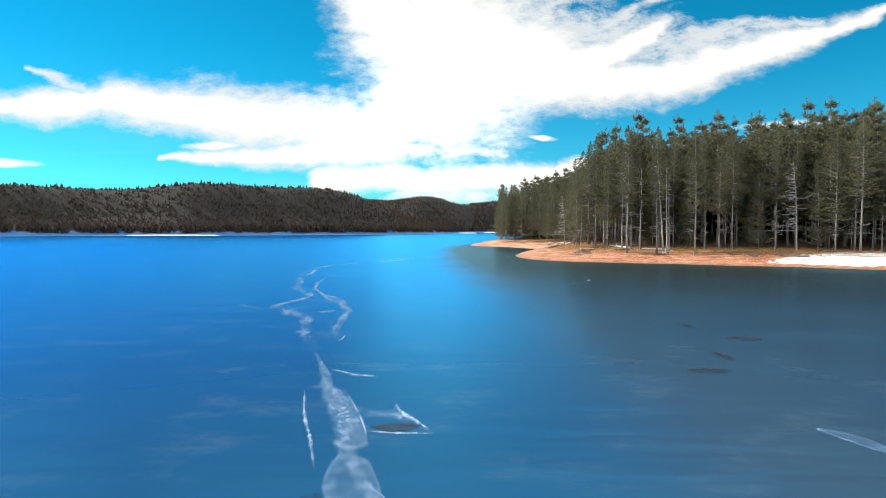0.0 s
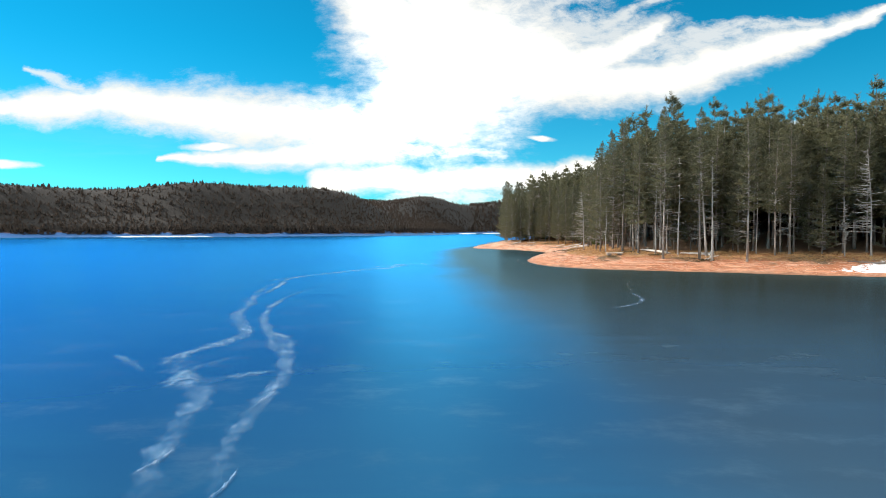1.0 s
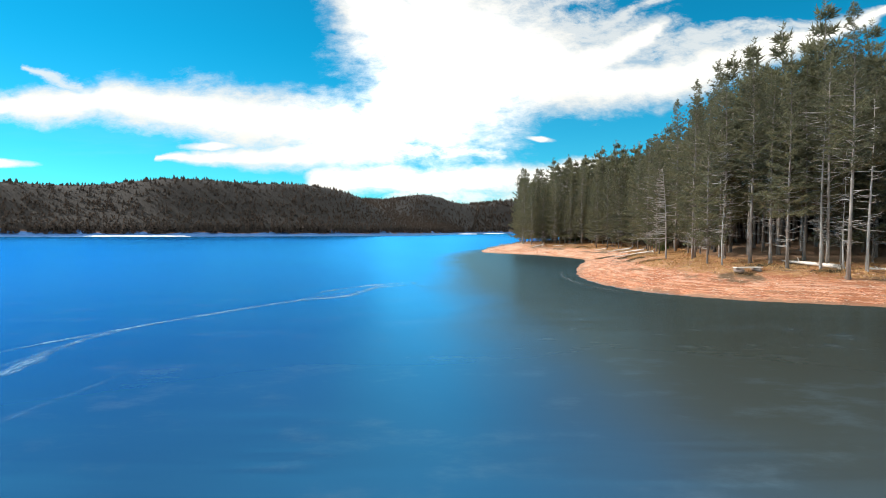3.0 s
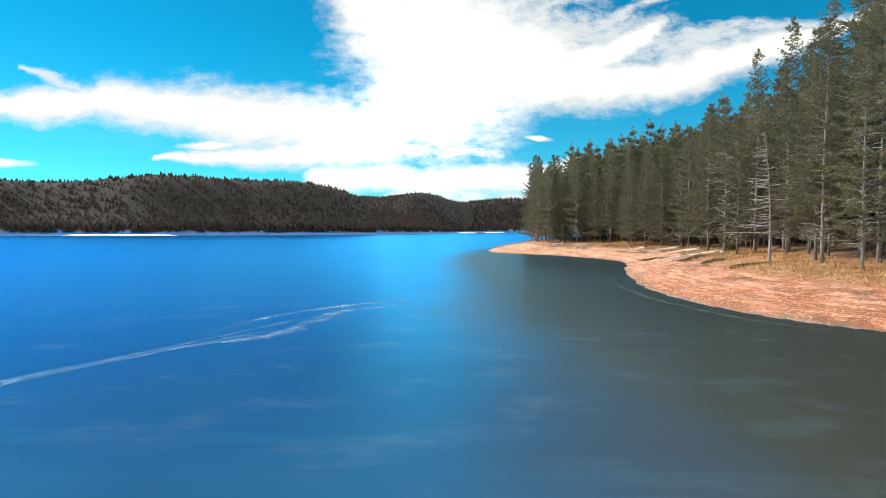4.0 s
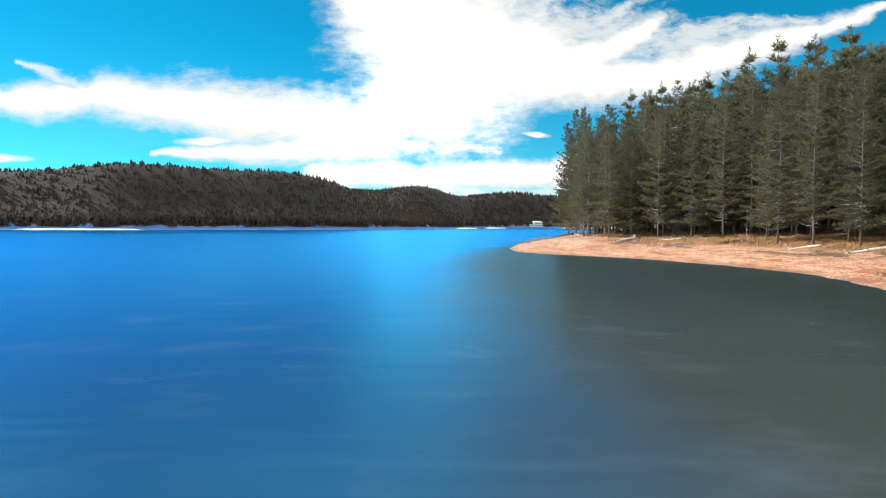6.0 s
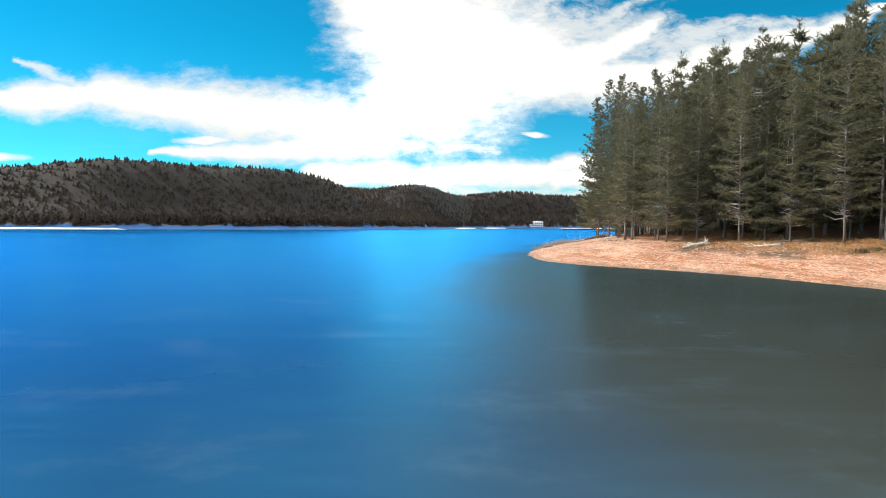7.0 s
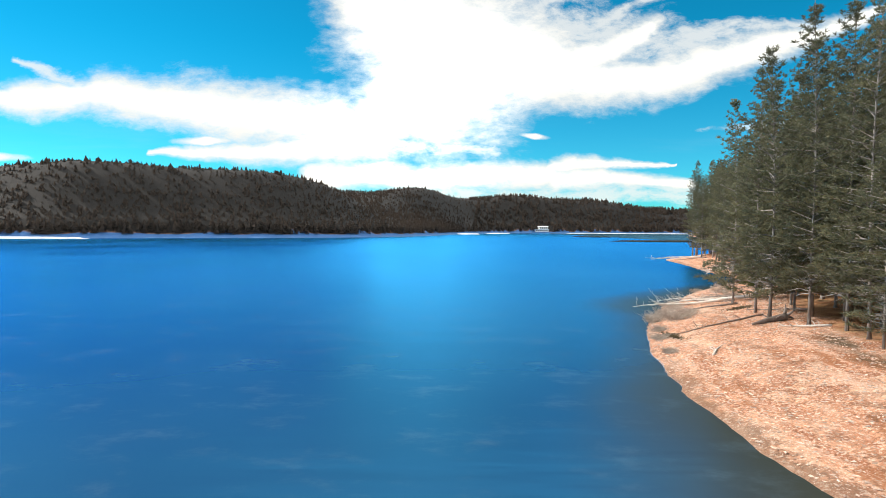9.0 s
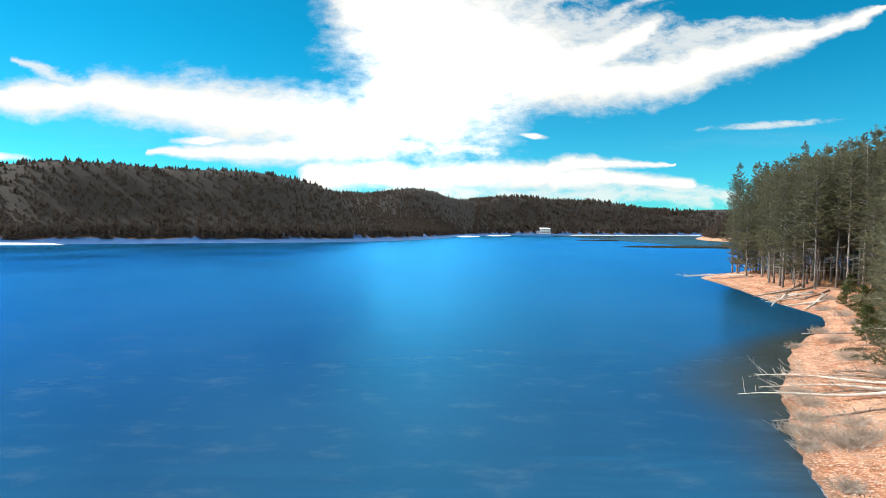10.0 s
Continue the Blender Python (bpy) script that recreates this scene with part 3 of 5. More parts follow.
def conifer(seed, tall, bare, wide, tuft=0.28, count=10, gap=0.40, lean=0.0, thick=1.0, dead=36, every=0.29, deadlen=2.0):
    """A pine: tapered trunk with root flare, bare dead branches below, tufted boughs above. Gives its three meshes."""
    rng = random.Random(seed)
    trunk, snags, crown = Shape(), Shape(), Shape()
    line = trunk_line(rng, tall, lean)
    r0 = (0.025 + 0.0056 * tall) * thick
    trunk.tube(line, [r0 * (1.35 if k == 0 else 1.0 - 0.93 * (k / 8) ** 1.15) for k in range(9)], 8)
    for k in range(4):
        a = rng.uniform(0, 6.28)
        o = Vector((math.cos(a), math.sin(a), 0))
        trunk.tube([o * r0 * 0.5 + Vector((0, 0, 0.42)), o * r0 * 1.3 + Vector((0, 0, 0.10)), o * r0 * 2.6 + Vector((0, 0, -0.16))], [r0 * 0.5, r0 * 0.42, r0 * 0.12], 5)
    for k in range(dead):
        s = rng.uniform(0.10, min(0.92, bare + 0.16))
        o, a = along(line, s), rng.uniform(0, 6.28)
        ln = deadlen * rng.uniform(0.3, 1.0) * (0.5 + s)
        v = Vector((math.cos(a), math.sin(a), rng.uniform(-0.15, 0.30)))
        m = o + v * ln * 0.5 + Vector((0, 0, rng.uniform(-0.1, 0.12)))
        e = o + v * ln + Vector((rng.uniform(-0.2, 0.2), rng.uniform(-0.2, 0.2), rng.uniform(-0.25, 0.35)))
        snags.tube([o, m, e], [0.034, 0.022, 0.006], 3, False)
        if ln > 0.8:
            f = m + (e - m) * 0.4
            snags.tube([f, f + Vector((-v.y, v.x, rng.uniform(-0.2, 0.4))) * ln * 0.3], [0.013, 0.004], 3, False)
    z = bare
    while z < 0.985:
        s = (z - bare) / (1 - bare)
        reach = wide * (0.34 + 0.66 * math.sin(math.pi * min(1, 0.22 + 0.5 * s)) ** 1.0) * (1 - s) ** 0.68 + 0.14
        a0 = rng.uniform(0, 6.28)
        for k in range(5 if s < 0.85 else 4):
            if rng.random() < 0.13:
                continue
            a = a0 + k * 1.2566 + rng.uniform(-0.35, 0.35)
            lift = 0.05 + 0.75 * s**1.5 + rng.uniform(-0.18, 0.18)
            bough(crown, trunk, rng, along(line, min(0.995, z + rng.uniform(-0.012, 0.012))), (math.cos(a), math.sin(a), lift), reach * rng.uniform(0.62, 1.15), tuft * (1 - 0.4 * s), count, every, rng.uniform(-0.15, 0.5))
        z += gap * rng.uniform(0.8, 1.25) / tall
    for k in range(5):
        spray(crown, rng, along(line, 0.96 + 0.01 * k), (0, 0, 1), tuft * 0.5, 5, 0.9)
    return trunk.mesh("trunk", BARK, True), snags.mesh("deadwood", DEADWOOD, True), crown.mesh("crown", NEEDLES)


def snag(seed, tall, lean=0.0, dead=60, longest=2.2, thick=1.0, one_side=None):
    """A dead standing pine, bleached, with whiskers of broken branches."""
    rng = random.Random(seed)
    trunk, arms = Shape(), Shape()
    line = trunk_line(rng, tall, lean)
    r0 = (0.05 + 0.011 * tall) * thick
    trunk.tube(line, [r0 * (1.3 if k == 0 else 1.0 - 0.9 * (k / 8)) for k in range(9)], 8)
    for k in range(3):
        a = rng.uniform(0, 6.28)
        o = Vector((math.cos(a), math.sin(a), 0))
        trunk.tube([o * r0 * 0.5 + Vector((0, 0, 0.35)), o * r0 * 1.6, o * r0 * 4 + Vector((0, 0, -0.14))], [r0 * 0.5, r0 * 0.4, r0 * 0.12], 5)
    for k in range(dead):
        s = rng.uniform(0.22, 0.99)
        a = rng.uniform(0, 6.28) if one_side is None or rng.random() < 0.3 else one_side + rng.uniform(-0.7, 0.7)
        ln = longest * (1.12 - s) * rng.uniform(0.35, 1.0) + 0.15
        o = along(line, s)
        v = Vector((math.cos(a), math.sin(a), rng.uniform(-0.2, 0.25)))
        side = Vector((-v.y, v.x, 0))
        m = o + v * ln * 0.55 + side * rng.uniform(-0.12, 0.12) * ln
        e = o + v * ln + side * rng.uniform(-0.25, 0.25) * ln + Vector((0, 0, rng.uniform(-0.1, 0.25) * ln))
        arms.tube([o, m, e], [0.028 + 0.008 * ln, 0.02, 0.006], 4, False)
        for _ in range(int(ln * 2.2)):
            f = m.lerp(e, rng.random())
            arms.tube([f, f + (v * 0.5 + side * rng.uniform(-1, 1) + Vector((0, 0, rng.uniform(-0.4, 0.5)))).normalized() * ln * rng.uniform(0.12, 0.3)], [0.010, 0.003], 3, False)
    return trunk.mesh("trunk", DEADWOOD, True), arms.mesh("deadwood", DEADWOOD, True), None


def tree_thing(meshes, label, category="pine tree", group="pines on the spit"):
    ob = thing("pine_tree", label, category, group)
    for name, me in zip(("trunk", "deadwood", "crown"), meshes):
        if me is not None:
            q = part(name, me, None, ob, "bleached bare dead branches" if name == "deadwood" else "")
            if name == "deadwood":
                tagged(q, kind="stuff")
    return ob


def ground_at(x, y):
    return float(height_of([x], [y])[0])


# ---------------------------------------------------------------- the wood on the spit
TALL = [tree_thing(conifer(10 + k, h, b, w), "tall Scots pine with bare lower trunk and dark green crown")
        for k, (h, b, w) in enumerate([(17, 0.36, 2.5), (18.5, 0.40, 2.4), (15.5, 0.30, 2.5), (17.5, 0.26, 2.7)])]
FULL = [tree_thing(conifer(30 + k, h, b, w, dead=44, thick=0.64), "dark green pine clothed with boughs low down its trunk")
        for k, (h, b, w) in enumerate([(14, 0.10, 2.7), (15.5, 0.13, 2.8), (12.5, 0.09, 2.5), (16.5, 0.16, 2.8)])]
THIN = [tree_thing(conifer(45 + k, h, b, w, dead=120, deadlen=2.9, count=8), "tall pine with a thin crown and long bleached dead branches")
        for k, (h, b, w) in enumerate([(16.5, 0.50, 2.2), (18, 0.55, 2.1)])]
BARE = [tree_thing(snag(50 + k, h, ln, n, lo, 0.56 if k == 0 else 0.58, side), "dead bleached pine with broken whiskery branches", "dead tree", "dead pines on the spit")
        for k, (h, ln, n, lo, side) in enumerate([(9.5, -0.5, 70, 3.0, 3.3), (13, 0.3, 50, 1.6, None), (11, -0.2, 36, 1.2, None), (7, 0.6, 24, 1.0, None)])]
BARE.append(tree_thing(snag(57, 18.5, 1.7, 80, 1.7, 0.55), "very tall thin dead pine with short broken branches", "dead tree", "dead pines on the spit"))


def young_fir(seed, tall):
    rng = random.Random(seed)
    trunk, crown = Shape(), Shape()
    trunk.tube([(0, 0, -0.1), (0, 0, tall * 0.5), (0, 0, tall)], [0.07, 0.04, 0.008], 6)
    z = 0.05
    while z < 1:
        for k in range(7):
            a = rng.uniform(0, 6.28)
            bough(crown, None, rng, (0, 0, z * tall), (math.cos(a), math.sin(a), 0.25), tall * 0.42 * (1 - z) ** 0.8 + 0.15, 0.26, 5, 0.22, 0.15)
        z += 0.26 / tall
    return trunk.mesh("trunk", BARK, True), None, crown.mesh("crown", NEEDLES_YOUNG)


YOUNG = [tree_thing(young_fir(70 + k, h), "small bushy bright green young fir", "fir tree", "young firs") for k, h in enumerate((3.2, 2.2))]

used, taken = set(), []


def plant(kind, x, y, turn=0.0, size=1.0, tilt=0.0):
    """Stands a tree of that kind on the ground; the first of a kind is the built one itself."""
    m = pose(x, y, ground_at(x, y) - 0.05, tilt, 0, math.degrees(turn)) @ Matrix.Scale(size, 4)
    taken.append((x, y))
    if kind.name not in used:
        used.add(kind.name)
        kind.matrix_basis = m
        return kind
    ob = copy_thing(kind, m)
    ob.matrix_basis = m
    return ob


# trees that stand out, one by one
for k, x, y, s in [(0, 23.7, 125.5, 1.0), (1, 32.0, 107.8, 1.0), (4, 35.1, 106.2, 1.0), (2, 29.7, 109.6, 1.1), (3, 31.0, 108.9, 1.0), (2, 34.6, 103.4, 1.2),
                   (3, 31.2, 171.7, 0.45), (2, 27.9, 187.1, 0.9), (0, 52.0, 100.0, 1.35), (3, 29.0, 178.1, 0.4), (2, 36.5, 107.5, 1.1)]:
    plant(BARE[k], x, y, 0.0 if k == 0 else x * 3.1, s)
for k, x, y, s in [(0, 29.5, 144.6, 0.95), (1, 26.3, 188.6, 0.95), (0, 26.5, 118.6, 1.0), (0, 21.6, 204.6, 0.9), (1, 30.6, 110.2, 0.95), (1, 34.0, 149.0, 0.95)]:
    plant(THIN[k], x, y, x * 2.3, s)
for k, x, y, s in [(1, 26.6, 114.2, 0.98), (2, 27.8, 113.2, 1.0),
                   (3, 24.6, 121.0, 0.9), (1, 31.2, 131.0, 1.15), (0, 33.2, 127.4, 1.25), (1, 30.8, 135.4, 1.1), (1, 29.4, 106.0, 1.05), (1, 33.5, 104.5, 1.02), (0, 38.0, 101.5, 1.05), (2, 31.0, 111.5, 1.0)]:
    plant(TALL[k], x, y, x * 2.3, s)
for k, x, y, s in [(3, 19.6, 203.4, 1.05), (1, 20.3, 206.0, 1.12), (0, 33.3, 183.9, 1.0), (1, 24.9, 188.1, 1.0), (2, 22.6, 195.2, 1.0), (0, 21.1, 197.2, 0.95), (1, 20.0, 208.7, 1.18), (2, 19.7, 212.2, 1.35), (0, 22.4, 222.3, 1.15),
                   (3, 20.1, 214.6, 1.0), (2, 27.5, 138.0, 1.05), (3, 30.4, 150.5, 1.0), (0, 23.6, 216.5, 1.15),
                   (0, 21.6, 211.0, 1.2), (3, 22.6, 206.6, 1.0), (1, 22.0, 200.8, 1.1), (2, 23.8, 203.4, 1.35), (1, 24.0, 209.4, 1.12), (3, 25.2, 214.2, 1.05),
                   (0, 40.6, 247.4, 0.95), (2, 44.6, 252.2, 1.1), (3, 47.6, 257.2, 0.95), (1, 50.4, 263.6, 1.0), (2, 37.4, 241.6, 1.1), (0, 33.6, 236.6, 1.0), (1, 30.4, 231.6, 1.05), (3, 28.6, 229.4, 1.05), (0, 32.2, 234.2, 1.15), (1, 35.2, 239.2, 1.05), (2, 26.6, 226.4, 1.2), (3, 25.2, 221.8, 1.05), (1, 29.8, 225.6, 1.1)]:
    plant(FULL[k], x, y, x * 1.7, s)
plant(YOUNG[0], 27.2, 192.5, 0.4)
plant(YOUNG[1], 28.4, 190.0, 1.4)
plant(YOUNG[1], 30.9, 146.5, 2.0)
for n, (x, y) in enumerate([(45.2, 260.4), (48.6, 260.2), (42.8, 254.4), (36.2, 243.6), (33.0, 240.2), (51.0, 268.2), (29.6, 233.6), (40.0, 250.0)]):
    plant(YOUNG[n % 2], x, y, n * 1.3, 0.75 + 0.1 * (n % 3))

# the rest of the wood: single trees in front, a dense stand behind
rng = np.random.RandomState(7)
cand = np.stack([rng.uniform(12, 95, 30000), rng.uniform(78, 345, 30000)], 1)
deep = inland_of(cand[:, 0], cand[:, 1])
edge = 8.6 + 1.6 * waves(cand[:, 0] * 0.7, cand[:, 1] * 0.7, 4) + 3.0 * soft_step(cand[:, 1], 246, 252) * soft_step(272 - cand[:, 1], 0, 10) - 3.6 * soft_step(cand[:, 1], 268, 278)
front, stand = [], []
order = np.argsort((deep > 20).astype(int), kind="stable")
for (x, y), d, e in zip(cand[order], deep[order], edge[order]):
    if d < e or d > 46 or (126 < y < 143.5 and d < 12.0) or (180 < y < 187 and d < 9.6):
        continue
    ahead = d <= (20 if 222 < y < 264 else 15) and y < 312 and x < 66
    near = (1.5 if y > 246 else 1.9) if ahead else 2.2
    if any(abs(px - x) < near and abs(py - y) < near for px, py in taken):
        continue
    if ahead and len(front) < 310:
        front.append((x, y, d))
    else:
        stand.append((x, y))
    taken.append((x, y))
for n, (x, y, d) in enumerate(front):
    pick = rng.uniform()
    low = 0.82 if 128 < y < 240 else 0.16 if y > 240 else 0.34
    size = rng.uniform(0.86, 1.02) * (1.16 if y > 228 else 0.98 if y > 160 else 1.03)
    if pick < 0.07 and d < 13:
        plant(BARE[n % 4], x, y, rng.uniform(0, 6.28), rng.uniform(0.7, 1.15))
    elif pick < low and d < 15:
        plant(FULL[n % 4], x, y, rng.uniform(0, 6.28), size)
    else:
        plant(TALL[n % 4], x, y, rng.uniform(0, 6.28), size)


def stand_of(name, places, kinds, label, mats):
    """Many trees of few kinds as one mass: copies of their faces at those places."""
    vs, fs, ms, base = [], [], [], 0
    for n, (x, y, z, size, turn) in enumerate(places):
        v, tris, mi = kinds[n % len(kinds)]
        c, s = math.cos(turn), math.sin(turn)
        vs.append(np.stack([v[:, 0] * c - v[:, 1] * s, v[:, 0] * s + v[:, 1] * c, v[:, 2]], 1) * size + (x, y, z))
        fs.append(tris + base)
        ms.append(mi)
        base += len(v)
    v, f, mi = np.concatenate(vs), np.concatenate(fs), np.concatenate(ms)
    me = bpy.data.meshes.new(name)
    me.vertices.add(len(v))
    me.vertices.foreach_set("co", v.ravel().astype(np.float32))
    me.loops.add(f.size)
    me.loops.foreach_set("vertex_index", f.ravel().astype(np.int32))
    me.polygons.add(len(f))
    me.polygons.foreach_set("loop_start", np.arange(0, f.size, 3, dtype=np.int32))
    for mat in mats:
        me.materials.append(mat)
    me.polygons.foreach_set("material_index", mi.astype(np.int32))
    me.update(calc_edges=True)
    me.validate()
    return tagged(new(name, me), label, "forest", kind="stuff")


def faces_of(meshes):
    """Points, triangles and which of the meshes each comes from, of several meshes."""
    vs, fs, ms, base = [], [], [], 0
    for n, me in enumerate(meshes):
        if me is None:
            continue
        v = np.array([p.co for p in me.vertices])
        t = np.array([tri for poly in me.polygons for tri in [(poly.vertices[0], poly.vertices[k], poly.vertices[k + 1]) for k in range(1, len(poly.vertices) - 1)]])
        vs.append(v), fs.append(t + base), ms.append(np.full(len(t), n))
        base += len(v)
    return np.concatenate(vs), np.concatenate(fs), np.concatenate(ms)


STAND = [faces_of(conifer(90 + k, h, b, w, tuft=0.95, count=6, gap=1.25, dead=1, every=1.1)) for k, (h, b, w) in enumerate([(19, 0.26, 3.2), (20.5, 0.34, 3.2), (18, 0.20, 3.3)])]
spots = [(x, y, z - 0.1, (0.86 + 0.2 * ((n * 0.618) % 1)) * (1.06 if y < 132 or y > 228 else 0.96), n * 2.4) for n, ((x, y), z) in enumerate(zip(stand[:1050], height_of(*np.array(stand[:1050]).T)))]
stand_of("pine_stand", spots, STAND, "dense dark green pine wood behind the shore trees", [BARK, DEADWOOD, NEEDLES])


def far_spruce(seed, tall):
    """A slim far conifer of ragged tiers."""
    r = random.Random(seed)
    s = Shape()
    s.tube([(0, 0, -1), (0, 0, tall * 0.6)], [0.22, 0.10], 3)
    tiers = 7
    for k in range(tiers):
        z0 = tall * (0.12 + 0.78 * k / tiers)
        wide, rise = tall * 0.23 * (1 - k / tiers) ** 0.8 + 0.25, tall * 0.17
        for j in range(4):
            a = 1.5708 * j + r.uniform(-0.4, 0.4)
            b = wide * r.uniform(0.7, 1.25)
            o = Vector((math.cos(a) * b, math.sin(a) * b, z0 + r.uniform(-0.5, 0.3)))
            w = Vector((-math.sin(a), math.cos(a), 0)) * b * 0.75
            s.tri(o - w, o + w, (0, 0, min(tall, z0 + rise)))
    return s.mesh("far_spruce", NEEDLES_FAR)


FARKINDS = [faces_of([far_spruce(200 + k, h)]) for k, h in enumerate((12, 13.5, 10, 11.5))]
cand = np.concatenate([np.stack([rng.uniform(-420, 30, 36000), rng.uniform(400, 800, 36000)], 1),
                       np.stack([rng.uniform(-60, 520, 22000), rng.uniform(640, 1150, 22000)], 1),
                       np.stack([rng.uniform(100, 420, 6000), rng.uniform(335, 700, 6000)], 1), np.stack([rng.uniform(45, 230, 14000), rng.uniform(70, 400, 14000)], 1)])
deep = inland_of(cand[:, 0], cand[:, 1])
near_side = (cand[:, 1] < 400) & (cand[:, 0] > 30)
ok = (deep > np.where(near_side, 36, 7)) & (deep < np.where(cand[:, 1] > 640, 150, 80)) & (rng.uniform(size=len(deep)) < np.where(deep < 40, 1.0, 0.6))
cand = cand[ok]
high = height_of(cand[:, 0], cand[:, 1])
stand_of("far_forest", [(x, y, z - 0.2, (0.66 if x < 40 else 0.85) * (0.84 + 0.22 * rng.uniform() ** 2), rng.uniform(0, 6.28)) for (x, y), z in zip(cand, high)], FARKINDS,
         "dark conifer forest covering the hills beyond the lake", [NEEDLES_FAR])


# ---------------------------------------------------------------- driftwood and fallen trees


def driftlog(a, b, thick, mat=None, stubs=5, seed=0, label="bleached driftwood log lying on the sand", lift=0.0, roots=0, whisker=0.6):
    """A log between two places on the ground, tapered and crooked, with the stumps of its branches and, if given, its torn roots at b."""
    r = random.Random(seed)
    mat = mat or DRIFT
    za, zb = max(ground_at(*a[:2]), 0.0), max(ground_at(*b[:2]), 0.0)
    pa, pb = Vector((a[0], a[1], za + thick * 0.6 + lift)), Vector((b[0], b[1], zb + thick * 0.8 + lift * 0.4))
    ob = thing("driftwood_log", label, "log", "driftwood along the shore", Matrix.Translation(pb))
    way, ln = (pa - pb).normalized(), (pa - pb).length
    side = way.cross(Vector((0, 0, 1))).normalized()
    pts = []
    for k in range(9):
        s = k / 8
        p = way * ln * s + side * (0.05 * math.sin(s * 7 + seed) + r.uniform(-0.02, 0.02)) * ln * 0.25
        g = max(ground_at(pb.x + p.x, pb.y + p.y), 0.0) + thick * 0.45 - pb.z
        pts.append(Vector((p.x, p.y, max(p.z, g))))
    body = Shape()
    body.tube(pts, [thick * (1.0 - 0.72 * (k / 8) ** 1.2) * r.uniform(0.93, 1.07) for k in range(9)], 8)
    part("trunk", body, mat, ob, smooth=True)
    for k in range(stubs):
        s = r.uniform(0.2, 0.97)
        o = along(pts, s)
        t = (side * r.choice((-1, 1)) * r.uniform(0.4, 1) + way * r.uniform(0.1, 0.9) + Vector((0, 0, r.uniform(0.1, 0.8)))).normalized()
        arm, l2 = Shape(), whisker * r.uniform(0.4, 1.3)
        arm.tube([o, o + t * l2 * 0.6 + Vector((0, 0, 0.04)), o + t * l2 + side * r.uniform(-0.2, 0.2) * l2], [thick * 0.24 + 0.01, thick * 0.14 + 0.006, 0.006], 5)
        part("branch", arm, mat, ob, smooth=True)
    for k in range(roots):
        t = (-way * r.uniform(0.2, 0.9) + side * r.uniform(-1, 1) + Vector((0, 0, r.uniform(-0.3, 1.0)))).normalized()
        arm, l2 = Shape(), thick * r.uniform(2.0, 5.0)
        arm.tube([Vector((0, 0, 0)), t * l2 * 0.5, t * l2 + Vector((0, 0, r.uniform(-0.2, 0.1)))], [thick * 0.6, thick * 0.3, thick * 0.06], 5)
        part("root", arm, DARKWOOD if k % 3 == 0 else mat, ob, smooth=True)
    return ob


def fallen_tree(tip, base, thick, seed, twigs, mat=None, label="fallen bleached pine reaching out over the ice"):
    """A whole fallen tree whose thin top hangs over the ice, bristling with bare twigs."""
    r = random.Random(seed)
    mat = mat or DRIFT
    za = max(ground_at(*base), 0.0)
    pb, pa = Vector((base[0], base[1], za + thick)), Vector((tip[0], tip[1], 0.16))
    ob = thing("fallen_tree", label, "fallen tree", "fallen trees at the point", Matrix.Translation(pb))
    pts = [(pa - pb) * (k / 9) + Vector((0, 0, 0.10 * math.sin(k * 0.9 + seed))) for k in range(10)]
    for p in pts:
        p.z = max(p.z, max(ground_at(pb.x + p.x, pb.y + p.y), 0.0) + thick * 0.5 - pb.z)
    body, arms = Shape(), Shape()
    body.tube(pts, [thick * (1 - 0.9 * k / 9) for k in range(10)], 7)
    part("trunk", body, mat, ob, smooth=True)
    way = (pa - pb).normalized()
    side = way.cross(Vector((0, 0, 1))).normalized()
    for k in range(twigs):
        o = along(pts, r.uniform(0.25, 0.99))
        v = (way * r.uniform(0.2, 0.9) + side * r.uniform(-1, 1) + Vector((0, 0, r.uniform(-0.25, 0.7)))).normalized()
        l2 = r.uniform(0.2, 0.6) + 1.1 * r.random() ** 3
        m = o + v * l2 * 0.55
        e = o + v * l2 + Vector((r.uniform(-0.2, 0.2), r.uniform(-0.2, 0.2), r.uniform(-0.15, 0.1)))
        for q in (m, e):
            q.z = max(q.z, 0.03 - pb.z)
        arms.tube([o, m, e], [0.018, 0.012, 0.004], 4, False)
        for _ in range(2):
            f = m.lerp(e, r.random())
            arms.tube([f, f + (v + side * r.uniform(-1.2, 1.2) + Vector((0, 0, r.uniform(-0.2, 0.6)))).normalized() * l2 * 0.3], [0.010, 0.004], 3, False)
    tagged(part("brushwood", arms, mat, ob, "bare tangled twigs", True), kind="stuff")
    return ob


def build_plank():
    """A weathered board propped on two short logs."""
    z = ground_at(24.2, 109.8)
    ob = thing("plank", "pale weathered board lying on short logs on the sand", "plank", m=pose(24.2, 109.8, z, 0, 0, 12))
    bm = bmesh.new()
    bmesh.ops.create_cube(bm, size=1.0, matrix=Matrix.Translation((0, 0, 0.34)) @ Matrix.Diagonal((2.3, 0.55, 0.09, 1)))
    bmesh.ops.bevel(bm, geom=bm.edges[:], offset=0.015, segments=2, affect="EDGES")
    me = bpy.data.meshes.new("board")
    bm.to_mesh(me)
    bm.free()
    me.materials.append(DRIFT)
    part("board", me, None, ob)
    for x in (-0.8, 0.75):
        s = Shape()
        s.tube([(x, -0.45, 0.14), (x + 0.04, 0, 0.15), (x, 0.45, 0.14)], [0.16, 0.17, 0.15], 8)
        part("support_log", s, DARKWOOD, ob, "dark rotten log", True)


